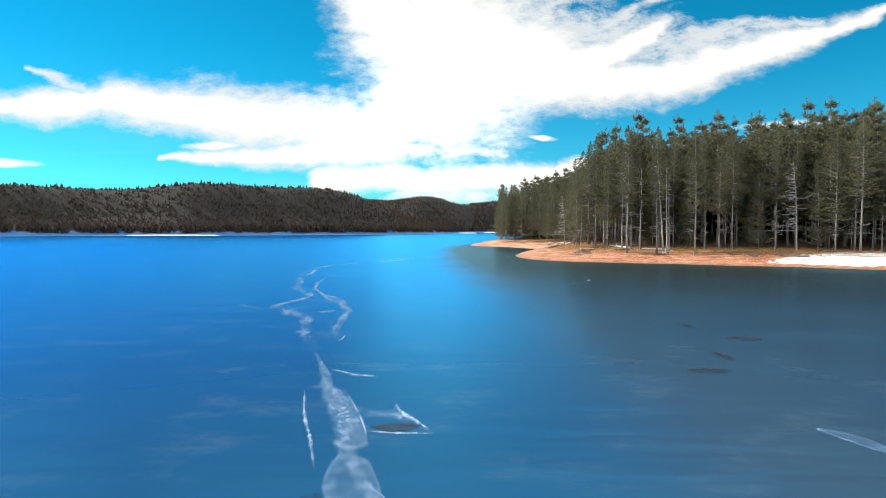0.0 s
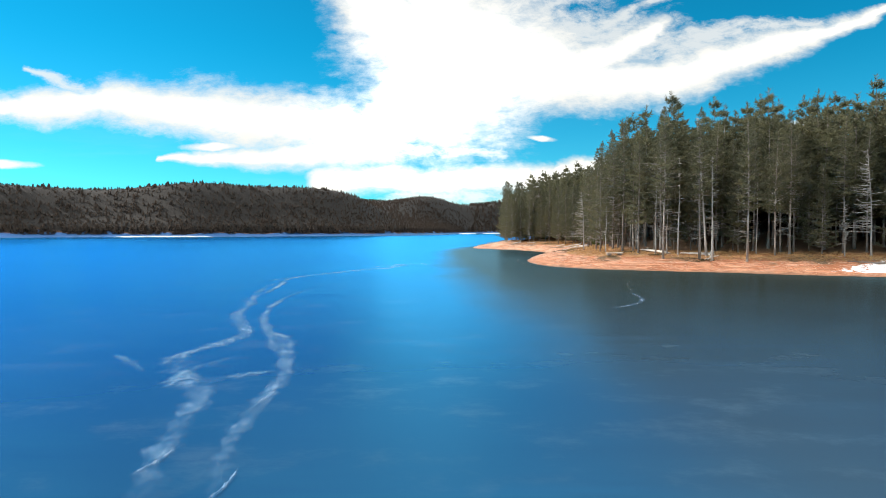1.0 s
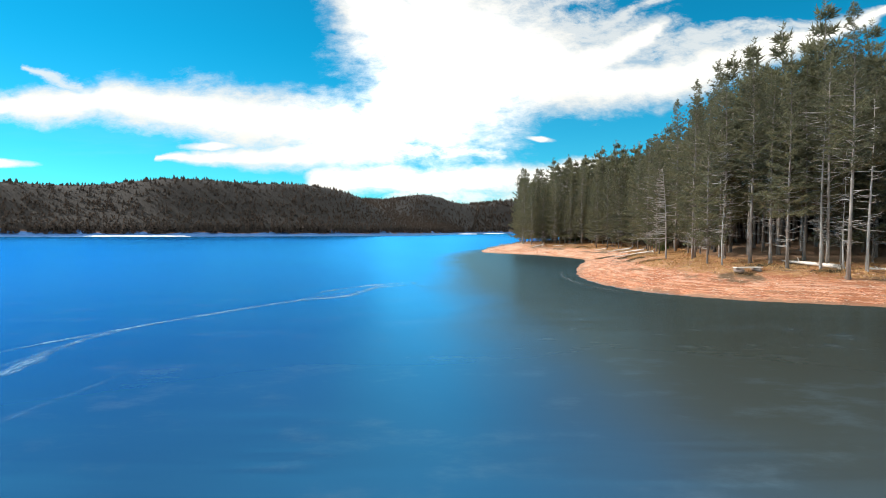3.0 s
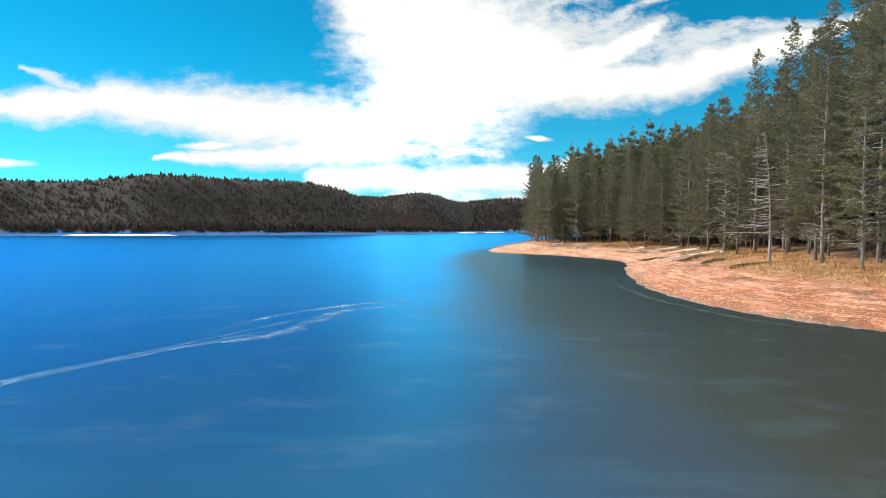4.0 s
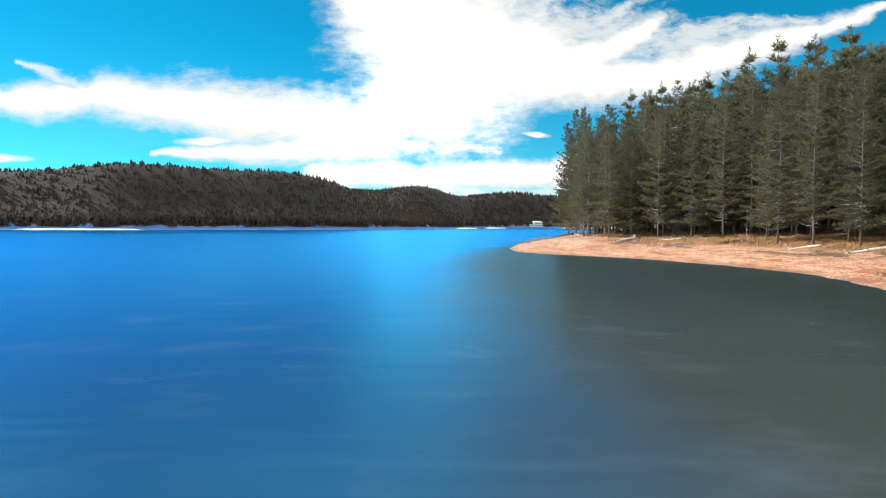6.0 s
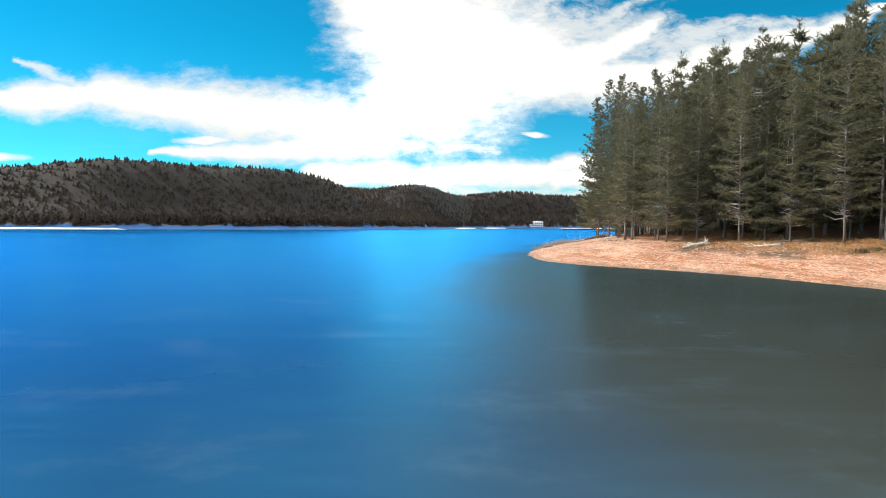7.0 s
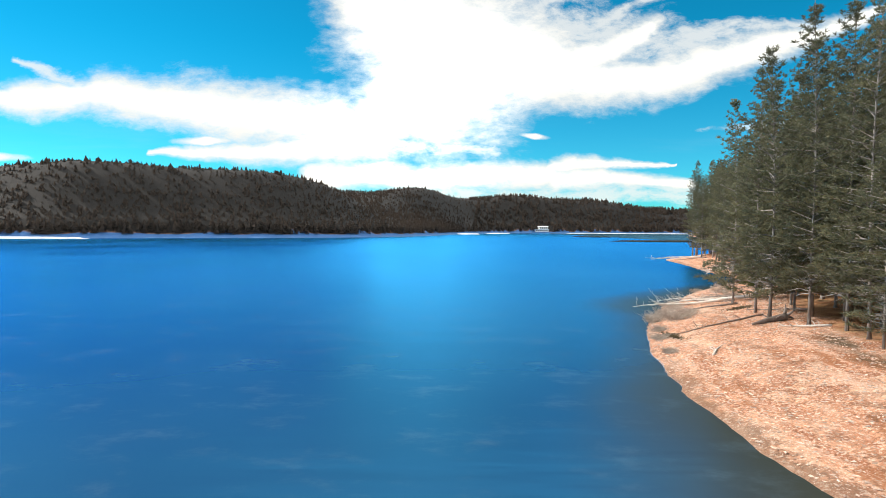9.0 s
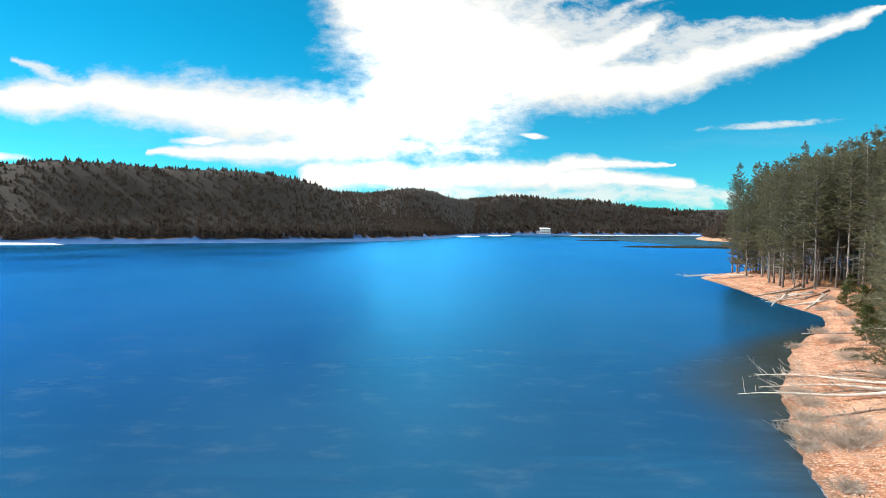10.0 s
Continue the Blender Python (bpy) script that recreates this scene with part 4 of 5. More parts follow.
build_plank()
for n, (a, b, r, mat, stubs, roots, lab) in enumerate([
        ((28.9, 113.4), (31.0, 109.4), 0.20, DRIFT, 4, 9, "bleached log with its torn root plate on the bank"),
        ((32.6, 108.6), (35.6, 106.4), 0.20, DRIFT, 6, 12, "grey driftwood trunk ending in spreading roots"),
        ((36.4, 105.6), (34.2, 103.9), 0.12, DRIFT, 7, 6, "tangle of bleached roots below the pines"),
        ((28.0, 163.0), (31.2, 161.0), 0.18, DRIFT, 3, 8, "long bleached log on the upper beach"),
        ((28.0, 156.6), (31.0, 154.4), 0.19, DRIFT, 5, 10, "bleached log with dark root plate on the upper beach"),
        ((24.5, 146.2), (28.7, 144.0), 0.17, DRIFT, 4, 5, "long cracked bleached log on the upper beach"),
        ((27.2, 168.4), (28.9, 167.0), 0.13, DRIFT, 2, 0, "short bleached log on the upper beach"),
        ((26.2, 151.2), (24.3, 149.0), 0.06, DARKWOOD, 5, 0, "dry stick lying on the sand"),
        ((19.0, 185.6), (21.0, 186.0), 0.19, DRIFT, 5, 6, "bleached stump lying at the wood's edge"),
        ((21.3, 186.5), (19.9, 185.2), 0.12, DARKWOOD, 3, 0, "dark branch lying over the bleached stump"),
        ((22.5, 182.6), (24.4, 181.9), 0.11, DRIFT, 5, 7, "pale roots spreading from a pine's foot"),
        ((25.4, 184.4), (27.2, 183.2), 0.12, DARKWOOD, 3, 4, "dark log under the pines"),
        ((17.6, 210.3), (19.9, 210.9), 0.24, DARKWOOD, 2, 4, "dark rotten log lying at the wood's edge"),
        ((13.6, 212.2), (19.8, 213.2), 0.07, DARKWOOD, 9, 0, "thin dark fallen pole across the beach"),
        ((15.5, 222.6), (22.2, 221.2), 0.08, DARKWOOD, 10, 0, "thin fallen pole across the point"),
        ((14.0, 206.8), (13.0, 205.4), 0.07, DRIFT, 4, 0, "pale branch lying on the beach"),
        ((18.4, 209.0), (20.6, 207.6), 0.07, DRIFT, 6, 0, "pale brushwood at the wood's edge"),
        ((40.1, 266.5), (46.0, 273.5), 0.16, DRIFT, 5, 0, "bleached fallen trunk sloping into the cove"),
        ((41.8, 270.0), (49.0, 272.6), 0.15, DRIFT, 8, 4, "bleached fallen trunk on the cove's bank"),
        ((43.2, 276.6), (50.8, 275.2), 0.14, DARKWOOD, 8, 6, "grey fallen trunk on the cove's bank"),
        ((44.2, 272.0), (51.6, 279.4), 0.14, DARKWOOD, 10, 6, "dark fallen trunk on the cove's bank"),
        ((42.2, 262.8), (47.4, 267.6), 0.20, DRIFT, 6, 8, "bleached stump with roots above the cove"),
        ((45.0, 268.4), (50.2, 270.8), 0.13, DARKWOOD, 9, 0, "fallen branches above the cove"),
        ((41.6, 270.6), (46.4, 269.2), 0.12, DRIFT, 8, 4, "bleached trunk lying along the cove's bank"),
        ((42.6, 273.4), (48.6, 271.0), 0.10, DRIFT, 9, 0, "bare bleached pole in the driftwood pile"),
        ((43.4, 275.2), (47.2, 272.4), 0.09, DRIFT, 10, 0, "bare bleached pole in the driftwood pile"),
        ((44.6, 277.8), (50.0, 277.0), 0.13, DRIFT, 7, 5, "bleached trunk with roots in the driftwood pile"),
        ((43.8, 271.4), (46.2, 275.6), 0.08, DARKWOOD, 9, 0, "dark branch across the driftwood pile"),
        ((42.0, 266.8), (45.4, 264.8), 0.14, DRIFT, 4, 8, "pale stump above the cove's inner bank"),
        ((53.6, 93.4), (58.4, 90.6), 0.16, DRIFT, 6, 5, "bleached log half sunk in old snow"),
        ((55.2, 94.6), (60.4, 93.0), 0.13, DARKWOOD, 7, 0, "dark fallen pole lying on old snow"),
        ((47.4, 97.4), (50.6, 95.0), 0.12, DARKWOOD, 8, 4, "dark driftwood at the edge of old snow"),
        ((50.0, 308.0), (55.0, 300.6), 0.14, DRIFT, 9, 5, "driftwood trunk on the far point"),
        ((49.4, 304.0), (54.2, 297.2), 0.11, DARKWOOD, 9, 0, "dark driftwood on the far point"),
        ((47.6, 310.4), (53.6, 306.8), 0.10, DRIFT, 12, 0, "bare branch over the ice at the far point"),
        ((32.0, 247.2), (36.4, 240.2), 0.10, DARKWOOD, 12, 0, "dark brushwood above the cove"),
        ((30.2, 237.4), (33.2, 233.4), 0.10, DARKWOOD, 10, 0, "dark fallen branch on the bank"),
        ((23.6, 230.4), (25.8, 228.2), 0.08, DARKWOOD, 8, 0, "dark branch lying on the reddish bank"),
        ((20.4, 216.4), (23.4, 213.6), 0.07, DARKWOOD, 8, 0, "dark fallen pole on the beach")]):
    driftlog(a, b, r, mat, stubs, 300 + n, lab, roots=roots)
fallen_tree((15.9, 226.9), (23.8, 222.0), 0.15, 1, 16)
fallen_tree((19.6, 231.8), (25.0, 223.4), 0.11, 2, 46, label="fallen bleached pine bristling with bare twigs")
fallen_tree((18.3, 229.0), (24.2, 222.8), 0.12, 3, 46, label="fallen bleached pine bristling with bare twigs")
fallen_tree((20.8, 231.6), (25.6, 224.6), 0.10, 4, 40, DARKWOOD, "dark fallen pole among bleached twigs")
fallen_tree((18.6, 227.4), (23.2, 223.6), 0.08, 5, 40, DARKWOOD, "dark fallen pole among bleached twigs")
fallen_tree((46.6, 312.4), (53.4, 308.2), 0.09, 6, 40, DRIFT, "bare branch reaching over the ice at the far point")


def build_bush(x, y, size, seed, n=120, mat=None, label="bare grey-brown shrub by the water's edge"):
    r = random.Random(seed)
    s = Shape()
    for _ in range(n):
        a, o = r.uniform(0, 6.28), Vector((r.gauss(0, 0.35), r.gauss(0, 0.35), -0.05)) * size
        v = Vector((math.cos(a) * r.uniform(0.2, 1.1), math.sin(a) * r.uniform(0.2, 1.1), r.uniform(0.25, 1.0)))
        l2 = size * r.uniform(0.4, 0.9)
        m = o + v * l2 * 0.6
        s.tube([o, m, o + v * l2 + Vector((r.uniform(-0.2, 0.2), r.uniform(-0.2, 0.2), -0.08)) * size], [0.013, 0.009, 0.004], 3, False)
        s.tube([m, m + Vector((r.uniform(-1, 1), r.uniform(-1, 1), r.uniform(0, 1))) * l2 * 0.4], [0.007, 0.003], 3, False)
    ob = new("shrub", s.mesh("shrub", mat or BRUSH))
    ob.location = (x, y, max(ground_at(x, y), 0))
    return tagged(ob, label, "shrub", "shrubs on the shore")


for n, (x, y, size) in enumerate([(15.9, 219.7, 0.9), (16.2, 218.2, 0.9), (17.3, 218.6, 0.8), (17.0, 222.0, 0.8), (15.6, 221.2, 0.6), (13.6, 214.4, 0.5), (12.6, 211.6, 0.5),
                                  (11.6, 207.5, 0.4), (18.6, 224.4, 0.7), (27.6, 240.8, 0.6), (30.4, 240.0, 0.9), (26.6, 233.0, 0.9), (33.6, 247.0, 0.7), (25.2, 228.0, 0.8),
                                  (43.0, 261.0, 0.9), (47.0, 266.0, 1.0), (35.4, 243.0, 1.0), (39.0, 250.0, 1.0), (42.0, 256.0, 1.1), (14.8, 218.6, 0.6), (18.2, 220.6, 0.7), (19.2, 226.4, 0.7)]):
    build_bush(x, y, size * 1.25, 400 + n, 230)

# ---------------------------------------------------------------- marks in the ice


def ribbon(name, points, width, mat, label, seed=0, high=0.03, each=10, ragged=0.5, category="ice crack"):
    """A ridge of broken ice that follows the points: thin at its edges, raised and ragged along its middle."""
    r = random.Random(seed)
    p = np.array(points, float)
    ext = np.concatenate([[2 * p[0] - p[1]], p, [2 * p[-1] - p[-2]]])
    line = []
    for k in range(len(p) - 1):
        a, b, c, d = ext[k : k + 4]
        for s in np.linspace(0, 1, each, endpoint=False):
            line.append(0.5 * (2 * b + (c - a) * s + (2 * a - 5 * b + 4 * c - d) * s**2 + (3 * b - a - 3 * c + d) * s**3))
    line = np.array(line + [p[-1]])
    way = np.gradient(line, axis=0)
    nor = np.stack([-way[:, 1], way[:, 0]], 1) / (np.linalg.norm(way, axis=1)[:, None] + 1e-9)
    v, f = [], []
    for k, (o, q) in enumerate(zip(line, nor)):
        s = k / (len(line) - 1)
        w = width * (0.25 + 0.75 * math.sin(math.pi * min(1, 0.12 + 0.8 * s))) * (1 + ragged * r.uniform(-0.8, 1.0))
        shift = width * ragged * r.uniform(-0.35, 0.35)
        for e, z in ((-1.0, 0.004), (-0.35, high * r.uniform(0.4, 1.0)), (0.3, high * r.uniform(0.4, 1.0)), (1.0, 0.004)):
            v.append((o[0] + q[0] * (e * w * r.uniform(0.75, 1.2) + shift), o[1] + q[1] * (e * w + shift), z))
        if k:
            n = 4 * k
            f += [(n - 4 + j, n - 3 + j, n + 1 + j, n + j) for j in range(3)]
    me = mesh_of(name, v, f, mat)
    ends = [min(1.0, 6 * min(k, len(line) - 1 - k) / len(line)) for k in range(len(line))]
    me.attributes.new("body", "FLOAT", "POINT").data.foreach_set("value", np.ravel([[0.0, q, q, 0.0] for q in ends]).astype(np.float32))
    return tagged(new(name, me), label, category, "cracks in the ice")


def plate(points, mat, label, seed=0, high=0.02, name="ice_plate"):
    """A loose sheet of ice with an uneven outline, lying a little proud."""
    r = random.Random(seed)
    p = np.array(points, float)
    mid = p.mean(0)
    line = rounded(points, 5)
    n = len(line)
    v, f = [(*mid, high)], []
    for scale, z in ((0.5, high), (0.9, high * 0.9), (1.0, 0.003)):
        for q in line:
            o = mid + (q - mid) * scale * r.uniform(0.94, 1.06)
            v.append((o[0], o[1], z))
    f += [(0, 1 + k, 1 + (k + 1) % n) for k in range(n)]
    for ring in range(2):
        a = 1 + ring * n
        f += [(a + k, a + n + k, a + n + (k + 1) % n, a + (k + 1) % n) for k in range(n)]
    me = mesh_of(name, v, f, mat)
    me.attributes.new("body", "FLOAT", "POINT").data.foreach_set("value", np.array([0.45] + [0.5] * n + [1.0] * n + [0.0] * n, np.float32))
    return tagged(new(name, me), label, "ice", "loose plates of ice")


PALE = "pale blue refrozen crack across the ice"
ribbon("ice_crack", [(0.3, 23.6), (0.0, 24.6), (-0.7, 26.6), (-1.1, 28.4), (-1.7, 30.2), (-2.3, 32.4), (-2.9, 34.7), (-3.8, 37.4)], 0.26, ICE_FILM, "broad pale refrozen crack with broken edges", 1, 0.03, 10, 0.25)
ribbon("ice_crack", [(-3.6, 37.0), (-4.7, 40.1), (-5.6, 43.5), (-6.4, 47.0), (-9.2, 51.6), (-8.4, 57.0), (-10.9, 63.0), (-11.9, 68.4), (-14.2, 79.0), (-14.6, 90.0)], 0.50, ICE_PALE, PALE, 2)
ribbon("ice_crack", [(-3.1, 39.2), (-3.9, 42.6), (-4.2, 45.9), (-4.5, 49.8), (-7.2, 57.0), (-9.2, 62.9), (-10.5, 72.0), (-9.6, 84.0)], 0.34, ICE_PALE, PALE, 3)
ribbon("ice_crack", [(-5.2, 40.4), (-5.0, 41.2), (-4.95, 42.0)], 0.042, ICE_WHITE, "white edge of a crack standing up", 4, 0.08)
ribbon("ice_crack", [(-3.2, 39.3), (-3.1, 40.0), (-3.12, 40.8)], 0.042, ICE_WHITE, "white edge of a crack standing up", 5, 0.08)
ribbon("ice_crack", [(-4.15, 44.8), (-4.15, 45.8), (-4.0, 46.4)], 0.042, ICE_WHITE, "white edge of a crack standing up", 6, 0.08)
ribbon("ice_crack", [(-4.6, 49.6), (-6.1, 48.6), (-7.5, 47.7), (-7.8, 49.4), (-7.0, 52.0)], 0.47, ICE_PALE, PALE, 7)
ribbon("ice_crack", [(-2.85, 31.8), (-2.3, 29.4), (-1.7, 27.4), (-1.2, 25.6)], 0.056, ICE_WHITE, "thin white line of refrozen ice", 8)
ribbon("ice_crack", [(-2.5, 34.3), (-1.6, 33.6), (-0.7, 33.2)], 0.179, ICE_WHITE, "broad white refrozen crack with broken edges", 9)
ribbon("ice_crack", [(-1.2, 30.0), (-0.5, 29.4), (0.1, 29.2), (0.6, 28.6)], 0.38, ICE_PALE, PALE, 10)
ribbon("ice_crack", [(-0.5, 28.0), (0.3, 27.8), (1.2, 27.8)], 0.101, ICE_WHITE, "thin white line of refrozen ice", 11)
ribbon("ice_crack", [(0.0, 30.4), (0.25, 29.5), (0.7, 28.7), (1.1, 27.9)], 0.101, ICE_WHITE, "thin white line of refrozen ice", 12)
ribbon("ice_crack", [(-11.9, 52.2), (-10.6, 50.8), (-9.3, 49.3)], 0.26, ICE_PALE, PALE, 13)
ribbon("ice_crack", [(-13.0, 69.0), (-13.0, 75.4), (-13.6, 82.1), (-14.4, 91.0), (-9.4, 102.8), (-2.4, 117.7)], 0.34, ICE_PALE, PALE, 14)
ribbon("ice_crack", [(-16.8, 84.0), (-15.2, 89.5), (-11.0, 99.0), (-6.0, 108.0)], 0.22, ICE_PALE, PALE, 15)
ribbon("ice_crack", [(-8.8, 106.3), (-8.1, 109.7), (-5.3, 114.1), (-2.4, 116.5), (-1.9, 116.2), (-2.2, 114.8)], 0.46, ICE_PALE, PALE, 16)
ribbon("ice_crack", [(-2.2, 114.9), (-3.4, 113.4), (-4.8, 112.0), (-5.6, 109.0), (-6.3, 105.8), (-7.6, 104.2), (-9.4, 102.6)], 0.53, ICE_PALE, PALE, 17)
ribbon("ice_crack", [(-2.1, 115.0), (-1.0, 113.2), (0.1, 111.9)], 0.12, ICE_FAINT, PALE, 18)
ribbon("ice_crack", [(11.2, 66.3), (13.0, 67.4), (15.2, 71.0), (15.9, 77.1)], 0.22, ICE_PALE, PALE, 19)
ribbon("ice_crack", [(19.2, 86.7), (17.2, 81.0), (16.3, 76.5)], 0.105, ICE_FAINT, PALE, 20)
ribbon("ice_crack", [(5.1, 123.2), (5.8, 123.0), (6.6, 122.7)], 0.084, ICE_FAINT, PALE, 21)
ribbon("ice_crack", [(-2.8, 32.1), (-1.93, 31.6), (-1.2, 29.7), (-0.73, 28.1), (-0.48, 26.9)], 0.34, ICE_FILM, "curved pale film of refrozen ice", 22, 0.02, 10, 0.2)
ribbon("ice_crack", [(-1.7, 32.0), (-1.0, 29.8), (-0.52, 28.1), (-0.3, 26.8)], 0.035, ICE_WHITE, "thin white line of refrozen ice", 23, 0.03, 10, 0.3)
ribbon("ice_crack", [(-1.15, 27.3), (-0.8, 26.9), (-0.45, 26.9), (-0.35, 27.3)], 0.16, ICE_WHITE, "short white bridge of refrozen ice", 24, 0.03, 10, 0.3)
ribbon("ice_crack", [(0.2, 25.6), (0.0, 24.9), (0.35, 24.3), (0.3, 23.6)], 0.03, ICE_WHITE, "thin white line of refrozen ice", 25, 0.03, 10, 0.4)
ribbon("ice_crack", [(-7.9, 58.0), (-6.2, 56.0), (-5.4, 53.4), (-4.6, 50.2)], 0.4, ICE_PALE, PALE, 26)
plate([(-0.9, 26.4), (-0.2, 26.2), (0.3, 24.2), (-0.3, 23.6), (-0.9, 24.8)], ICE_FILM, "pale refrozen ice plate beside a crack", 2)
plate([(-0.4, 28.3), (0.4, 28.6), (0.8, 28.3), (0.2, 27.9)], THAWED, "thin dark ice plate beside a crack", 3)
plate([(10.4, 28.2), (10.9, 28.0), (11.3, 27.2), (11.1, 26.4), (10.7, 27.2)], ICE_FILM, "pale smooth plate of ice", 4)
plate([(-1.3, 24.2), (-0.9, 24.6), (-0.75, 23.9), (-1.1, 23.3)], THAWED, "dark thawed hollow in the ice", 5)
for n, (x, y, w, l) in enumerate([(14.7, 40.2, 0.85, 0.55), (10.5, 34.15, 0.8, 0.35), (12.1, 36.6, 0.22, 0.8), (13.6, 44.0, 0.25, 0.8)]):
    plate([(x - w, y), (x - w * 0.5, y + l), (x + w * 0.6, y + l * 0.8), (x + w, y), (x + w * 0.3, y - l), (x - w * 0.6, y - l * 0.7)], THAWED, "dark thawed hollow in the ice", 10 + n, 0.012, "thawed_hollow")


def waterline(lo, hi, off):
    """Places along the spit's edge, off metres out on the ice, between two distances along the flight."""
    p = rounded(SPIT + FAR, 14)
    p = p[(p[:, 0] > 5) & (p[:, 0] < 60) & (p[:, 1] > lo) & (p[:, 1] < hi)]
    for _ in range(4):
        d, e = inland_of(p[:, 0], p[:, 1]), 0.05
        gx = (inland_of(p[:, 0] + e, p[:, 1]) - d) / e
        gy = (inland_of(p[:, 0], p[:, 1] + e) - d) / e
        n = np.hypot(gx, gy) + 1e-6
        p = p - np.stack([gx / n, gy / n], 1) * (d - off)[:, None] * 0.7
    return p[np.argsort(p[:, 1])][::2]


for lo, hi, w, sd in ((104, 128, 0.026, 30), (131, 157, 0.022, 31), (176, 180, 0.02, 34), (200, 219, 0.03, 35)):
    ribbon("shore_ice_rim", waterline(lo, hi, -0.04), w, ICE_WHITE, "thin white rim of ice along the water's edge", sd, 0.05, 2, 0.9, "ice rim")
ribbon("pale_ice_band", waterline(107, 132, -1.7), 0.34, ICE_FAINT, "pale line in the ice beside the shore", 40, 0.008, 2, 0.4)
for k, (x, y, w, l) in enumerate([(12.9, 213.4, 0.32, 1.5), (12.1, 210.6, 0.26, 1.2), (19.2, 142.6, 0.4, 2.2)]):
    plate([(x - w, y - l * 0.6), (x - w * 0.6, y + l * 0.4), (x + w * 0.9, y + l), (x + w, y + l * 0.2), (x + w * 0.2, y - l), (x - w * 0.7, y - l * 0.9)], THAWED, "dark thawed hollow in the ice", 50 + k, 0.05, "thawed_hollow")

# ---------------------------------------------------------------- stones and grass


def scatter(lo, hi, dmin, dmax, n, seed):
    r = np.random.RandomState(seed)
    p = np.stack([r.uniform(5, 60, n * 14), r.uniform(lo, hi, n * 14)], 1)
    d = inland_of(p[:, 0], p[:, 1])
    p = p[(d > dmin) & (d < dmax)][:n]
    return p, height_of(p[:, 0], p[:, 1]), r


def build_stones(lo, hi, dmax, n, small, large, seed):
    p, z, r = scatter(lo, hi, 0.1, dmax, n, seed)
    v, f = [], []
    for (x, y), h in zip(p, z):
        s = small * (large / small) ** (r.uniform() ** 3)
        a, k = r.uniform(0, 6.28), len(v)
        c, q = math.cos(a), math.sin(a)
        for ux, uy, uz in ((1.9, 0, 0.15), (0.4, 0.7, 0.2), (-1.6, 0.2, 0.1), (-0.3, -0.7, 0.15), (0.1, 0.1, 0.5), (0, 0, -0.5)):
            ux, uy, uz = ux * r.uniform(0.7, 1.2) * s, uy * r.uniform(0.7, 1.2) * s, uz * s
            v.append((x + ux * c - uy * q, y + ux * q + uy * c, h + uz))
        f += [(k, k + 1, k + 4), (k + 1, k + 2, k + 4), (k + 2, k + 3, k + 4), (k + 3, k, k + 4), (k + 1, k, k + 5), (k + 2, k + 1, k + 5), (k + 3, k + 2, k + 5), (k, k + 3, k + 5)]
    return tagged(new("shore_stones", mesh_of("shore_stones", v, f, STONE)), "pale reddish stones and bark chips strewn on the beach", "stones", kind="stuff")


build_stones(178, 240, 9.5, 26000, 0.020, 0.085, 1)
build_stones(95, 178, 9.0, 9000, 0.022, 0.09, 2)
build_stones(240, 312, 6.0, 1500, 0.04, 0.14, 3)


def build_grass():
    p, z, r = scatter(88, 188, 6.0, 13, 8500, 5)
    p2 = waves(p[:, 0], p[:, 1], 9) > -0.15
    v, f = [], []
    for (x, y), h in zip(p[p2], z[p2]):
        for _ in range(7):
            a, l2, b = r.uniform(0, 6.28), r.uniform(0.08, 0.25), r.uniform(0, 0.22)
            o = (x + math.cos(a * 3) * b, y + math.sin(a * 3) * b)
            w, k = 0.022, len(v)
            v += [(o[0] - math.sin(a) * w, o[1] + math.cos(a) * w, h - 0.02), (o[0] + math.sin(a) * w, o[1] - math.cos(a) * w, h - 0.02),
                  (o[0] + math.cos(a) * l2 * 0.7, o[1] + math.sin(a) * l2 * 0.7, h + l2 * r.uniform(0.5, 1.0))]
            f.append((k, k + 1, k + 2))
    return tagged(new("dry_grass", mesh_of("dry_grass", v, f, STRAW)), "tufts of straw-coloured dry grass along the wood's edge", "grass", kind="stuff")


build_grass()


def build_heath(x, y, rx, ry, seed):
    """A low dark mat of heath and moss: many short blades on the ground."""
    r = random.Random(seed)
    s = Shape()
    spots = [(r.gauss(0, 0.45) * rx, r.gauss(0, 0.45) * ry) for _ in range(int(900 * rx * ry))]
    highs = height_of(*(np.array(spots) + (x, y)).T)
    z0 = ground_at(x, y)
    for (px, py), h in zip(spots, highs):
        a, l2 = r.uniform(0, 6.28), r.uniform(0.06, 0.2)
        o, w = Vector((px, py, h - z0 - 0.02)), Vector((-math.sin(a), math.cos(a), 0)) * r.uniform(0.02, 0.05)
        s.tri(o - w, o + w, o + Vector((math.cos(a) * l2, math.sin(a) * l2, l2 * r.uniform(0.4, 1.0))))
    ob = new("heath_patch", s.mesh("heath_patch", HEATH))
    ob.location = (x, y, z0)
    return tagged(ob, "low dark mat of heath and moss on the sand", "ground plants", "heath patches on the beach")


for n, (x, y, rx, ry) in enumerate([(22.3, 125.6, 1.5, 1.1), (26.6, 112.4, 1.6, 0.9), (24.8, 141.0, 1.5, 1.8), (24.7, 153.2, 1.1, 1.5), (29.6, 108.4, 1.4, 0.8), (33.4, 103.6, 1.6, 0.8),
                                    (23.2, 133.5, 0.9, 1.4), (13.4, 212.0, 0.45, 1.6), (26.6, 176.0, 1.2, 1.0), (21.0, 218.4, 1.0, 0.8), (29.0, 236.0, 1.2, 1.0)]):
    build_heath(x, y, rx, ry, 500 + n)

# ---------------------------------------------------------------- across the lake


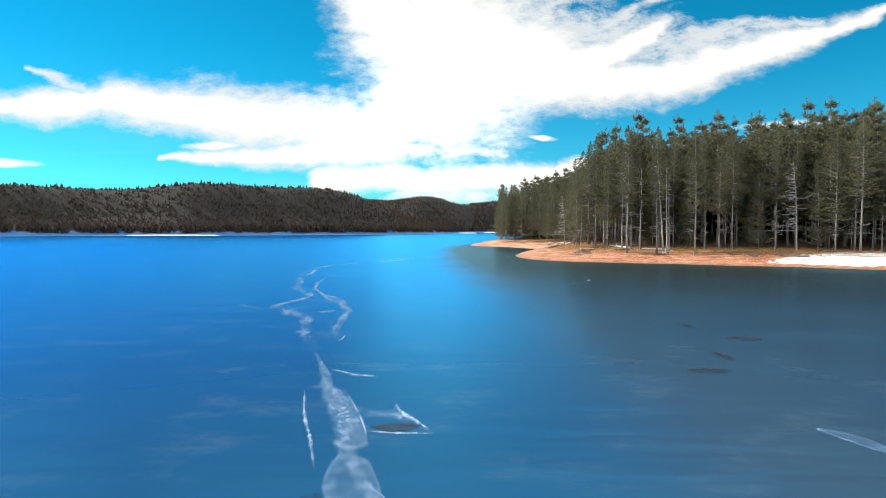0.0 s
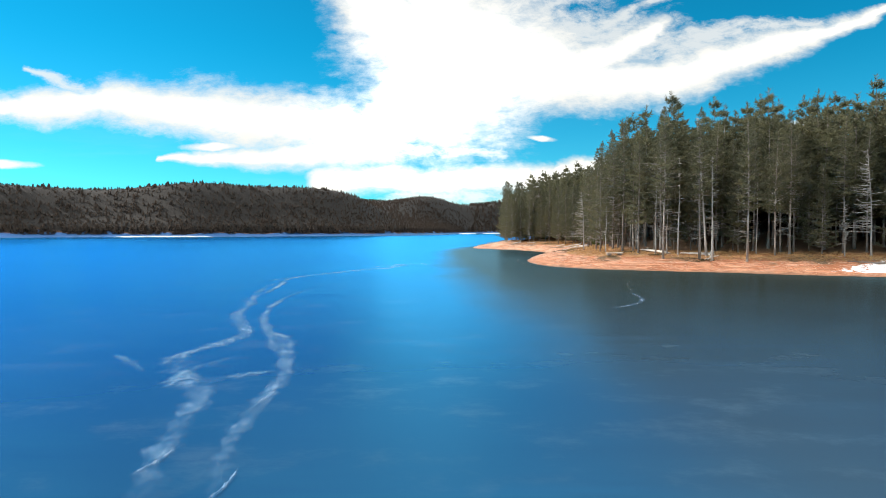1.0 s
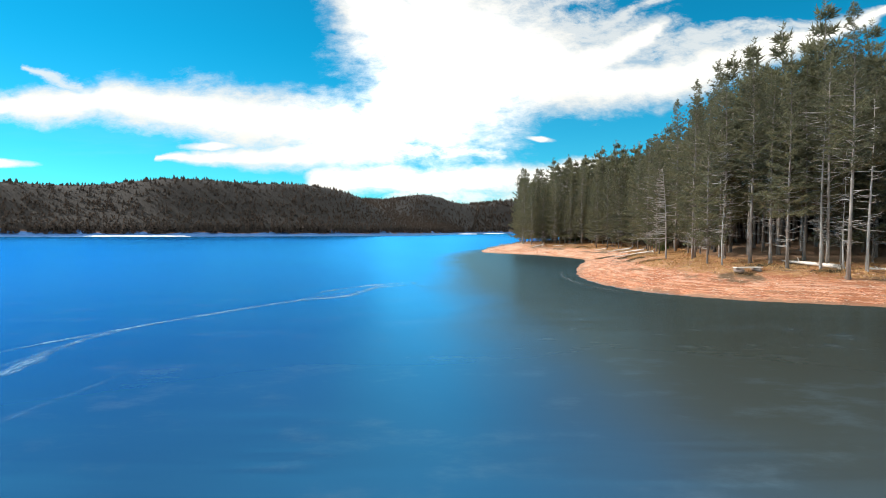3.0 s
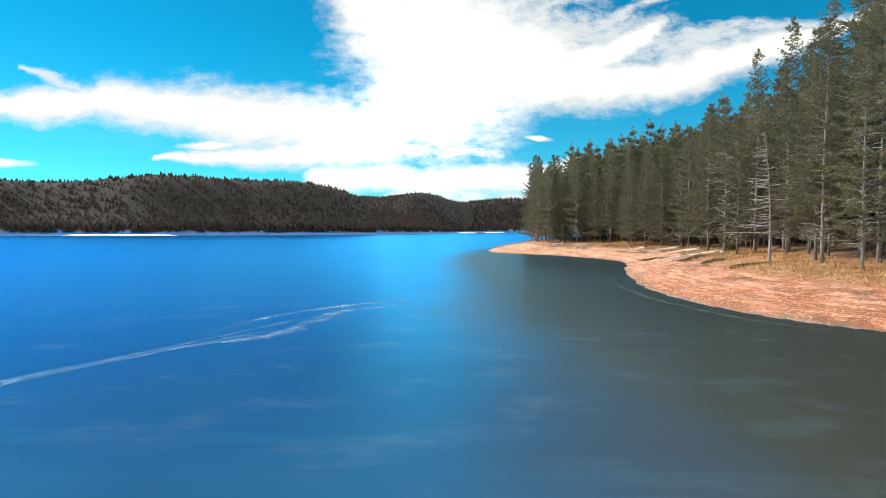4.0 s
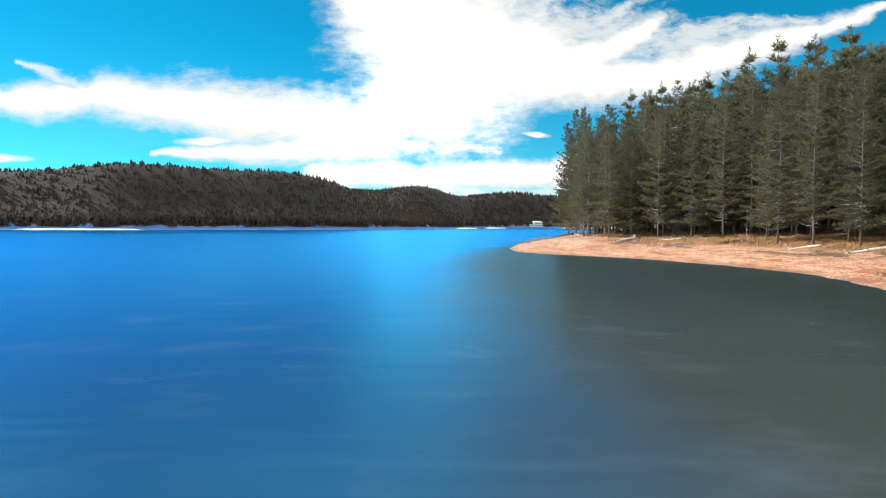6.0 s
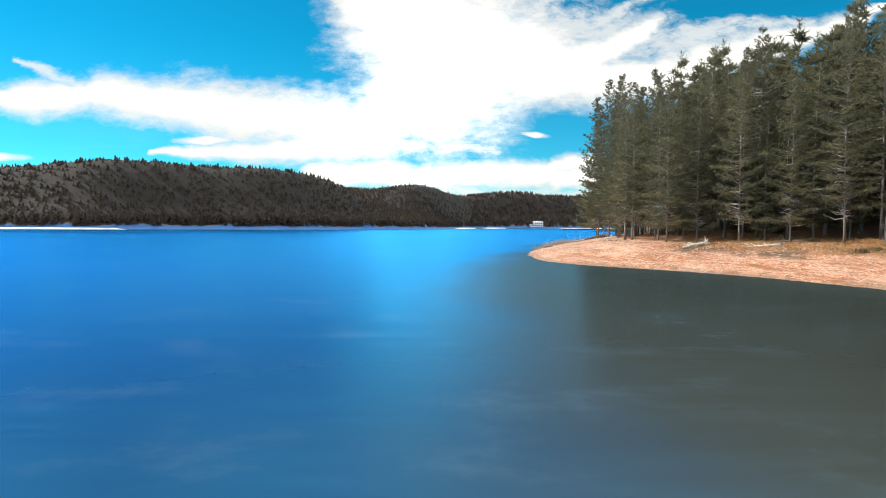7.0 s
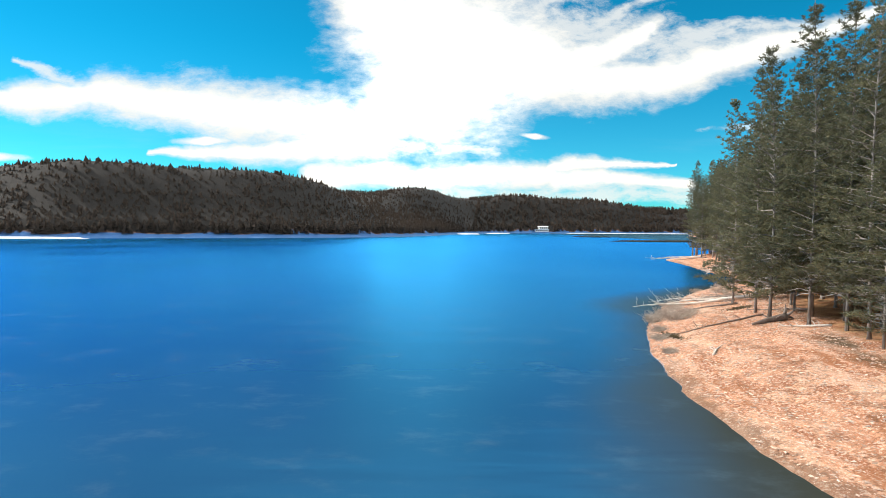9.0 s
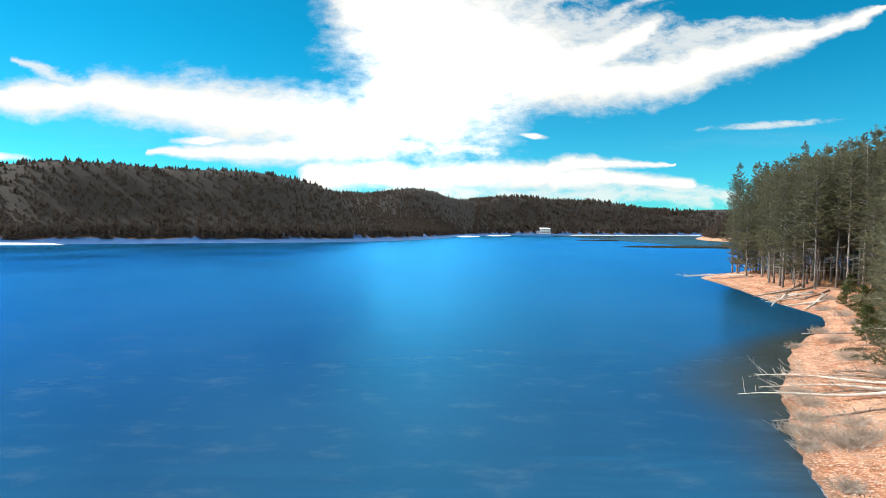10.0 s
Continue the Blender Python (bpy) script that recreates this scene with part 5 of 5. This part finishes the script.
def box(name, size, at, mat, parent, label="", bevel=0.0, slope=0.0):
    bm = bmesh.new()
    bmesh.ops.create_cube(bm, size=1.0, matrix=Matrix.Translation(at) @ Matrix.Diagonal((*size, 1)))
    if slope:
        for q in bm.verts:
            if q.co.z > at[2]:
                q.co.y = at[1] + (q.co.y - at[1]) * slope
    if bevel:
        bmesh.ops.bevel(bm, geom=bm.edges[:], offset=bevel, segments=1, affect="EDGES")
    me = bpy.data.meshes.new(name)
    bm.to_mesh(me)
    bm.free()
    me.materials.append(mat)
    return part(name, me, None, parent, label)


def build_house(x, y):
    z = ground_at(x, y)
    ob = thing("house", "white lakeside house with snowy roof far across the ice", "house", m=pose(x, y, z - 0.3, 0, 0, 10))
    wall = box("wall", (17, 8, 3.0), (0, 0, 1.5), PLASTER, ob, bevel=0.05)
    upper = box("upper_wall", (11, 7, 2.6), (2.4, 0, 4.6), PLASTER, ob, bevel=0.05)
    box("terrace", (18.4, 9.4, 0.35), (0, -0.4, 3.15), SHINGLE, ob, "snow-covered terrace", 0.04)
    box("roof", (13, 9, 1.3), (2.4, 0, 6.5), SHINGLE, ob, "snow-covered roof", slope=0.15)
    for k in range(6):
        box("window", (1.5, 0.2, 1.3), (-6.6 + 2.6 * k, -4.03, 1.7), PANE, wall, "dark window pane")
    for k in range(4):
        box("window", (1.6, 0.2, 1.4), (-1.6 + 2.6 * k, -3.53, 4.7), PANE, upper, "dark window pane")


build_house(127.0, 911.0)


def low_bar(points, label, seed, mat):
    ob = plate(points, mat, label, seed, 0.7, "mud_bar")
    return tagged(ob, label, "mud bar", "bars across the ice")


low_bar([(92, 492), (112, 500), (150, 506), (185, 508), (185, 494), (150, 484), (118, 482), (100, 487)], "long dark mud bar lying across the ice", 20, ICE_DARK)
low_bar([(102, 632), (114, 638), (130, 634), (130, 626), (114, 625)], "short dark mud bar far out on the ice", 21, ICE_DARK)


def snow_tongue(points, label, seed):
    ob = plate(points, SNOW, label, seed, 0.9, "snow_bank")
    return tagged(ob, label, "snow", "snow on the far shores")


# sunlit part of the far snow, a white plate before the blue-painted strip
snow_tongue([(-234, 453), (-215, 451), (-190, 454), (-168, 462), (-184, 465), (-206, 463), (-226, 459)], "sunlit bank of old snow on the far shore", 1)
snow_tongue([(18, 752), (26, 742), (40, 756), (36, 770), (24, 768)], "patch of old snow on the far shore", 2)
snow_tongue([(52, 815), (66, 812), (80, 838), (66, 842)], "patch of old snow on the far shore", 3)
snow_tongue([(165, 905), (205, 913), (250, 921), (330, 938), (330, 948), (250, 931), (205, 922), (168, 914)], "thin bank of sunlit snow along the far shore", 4)
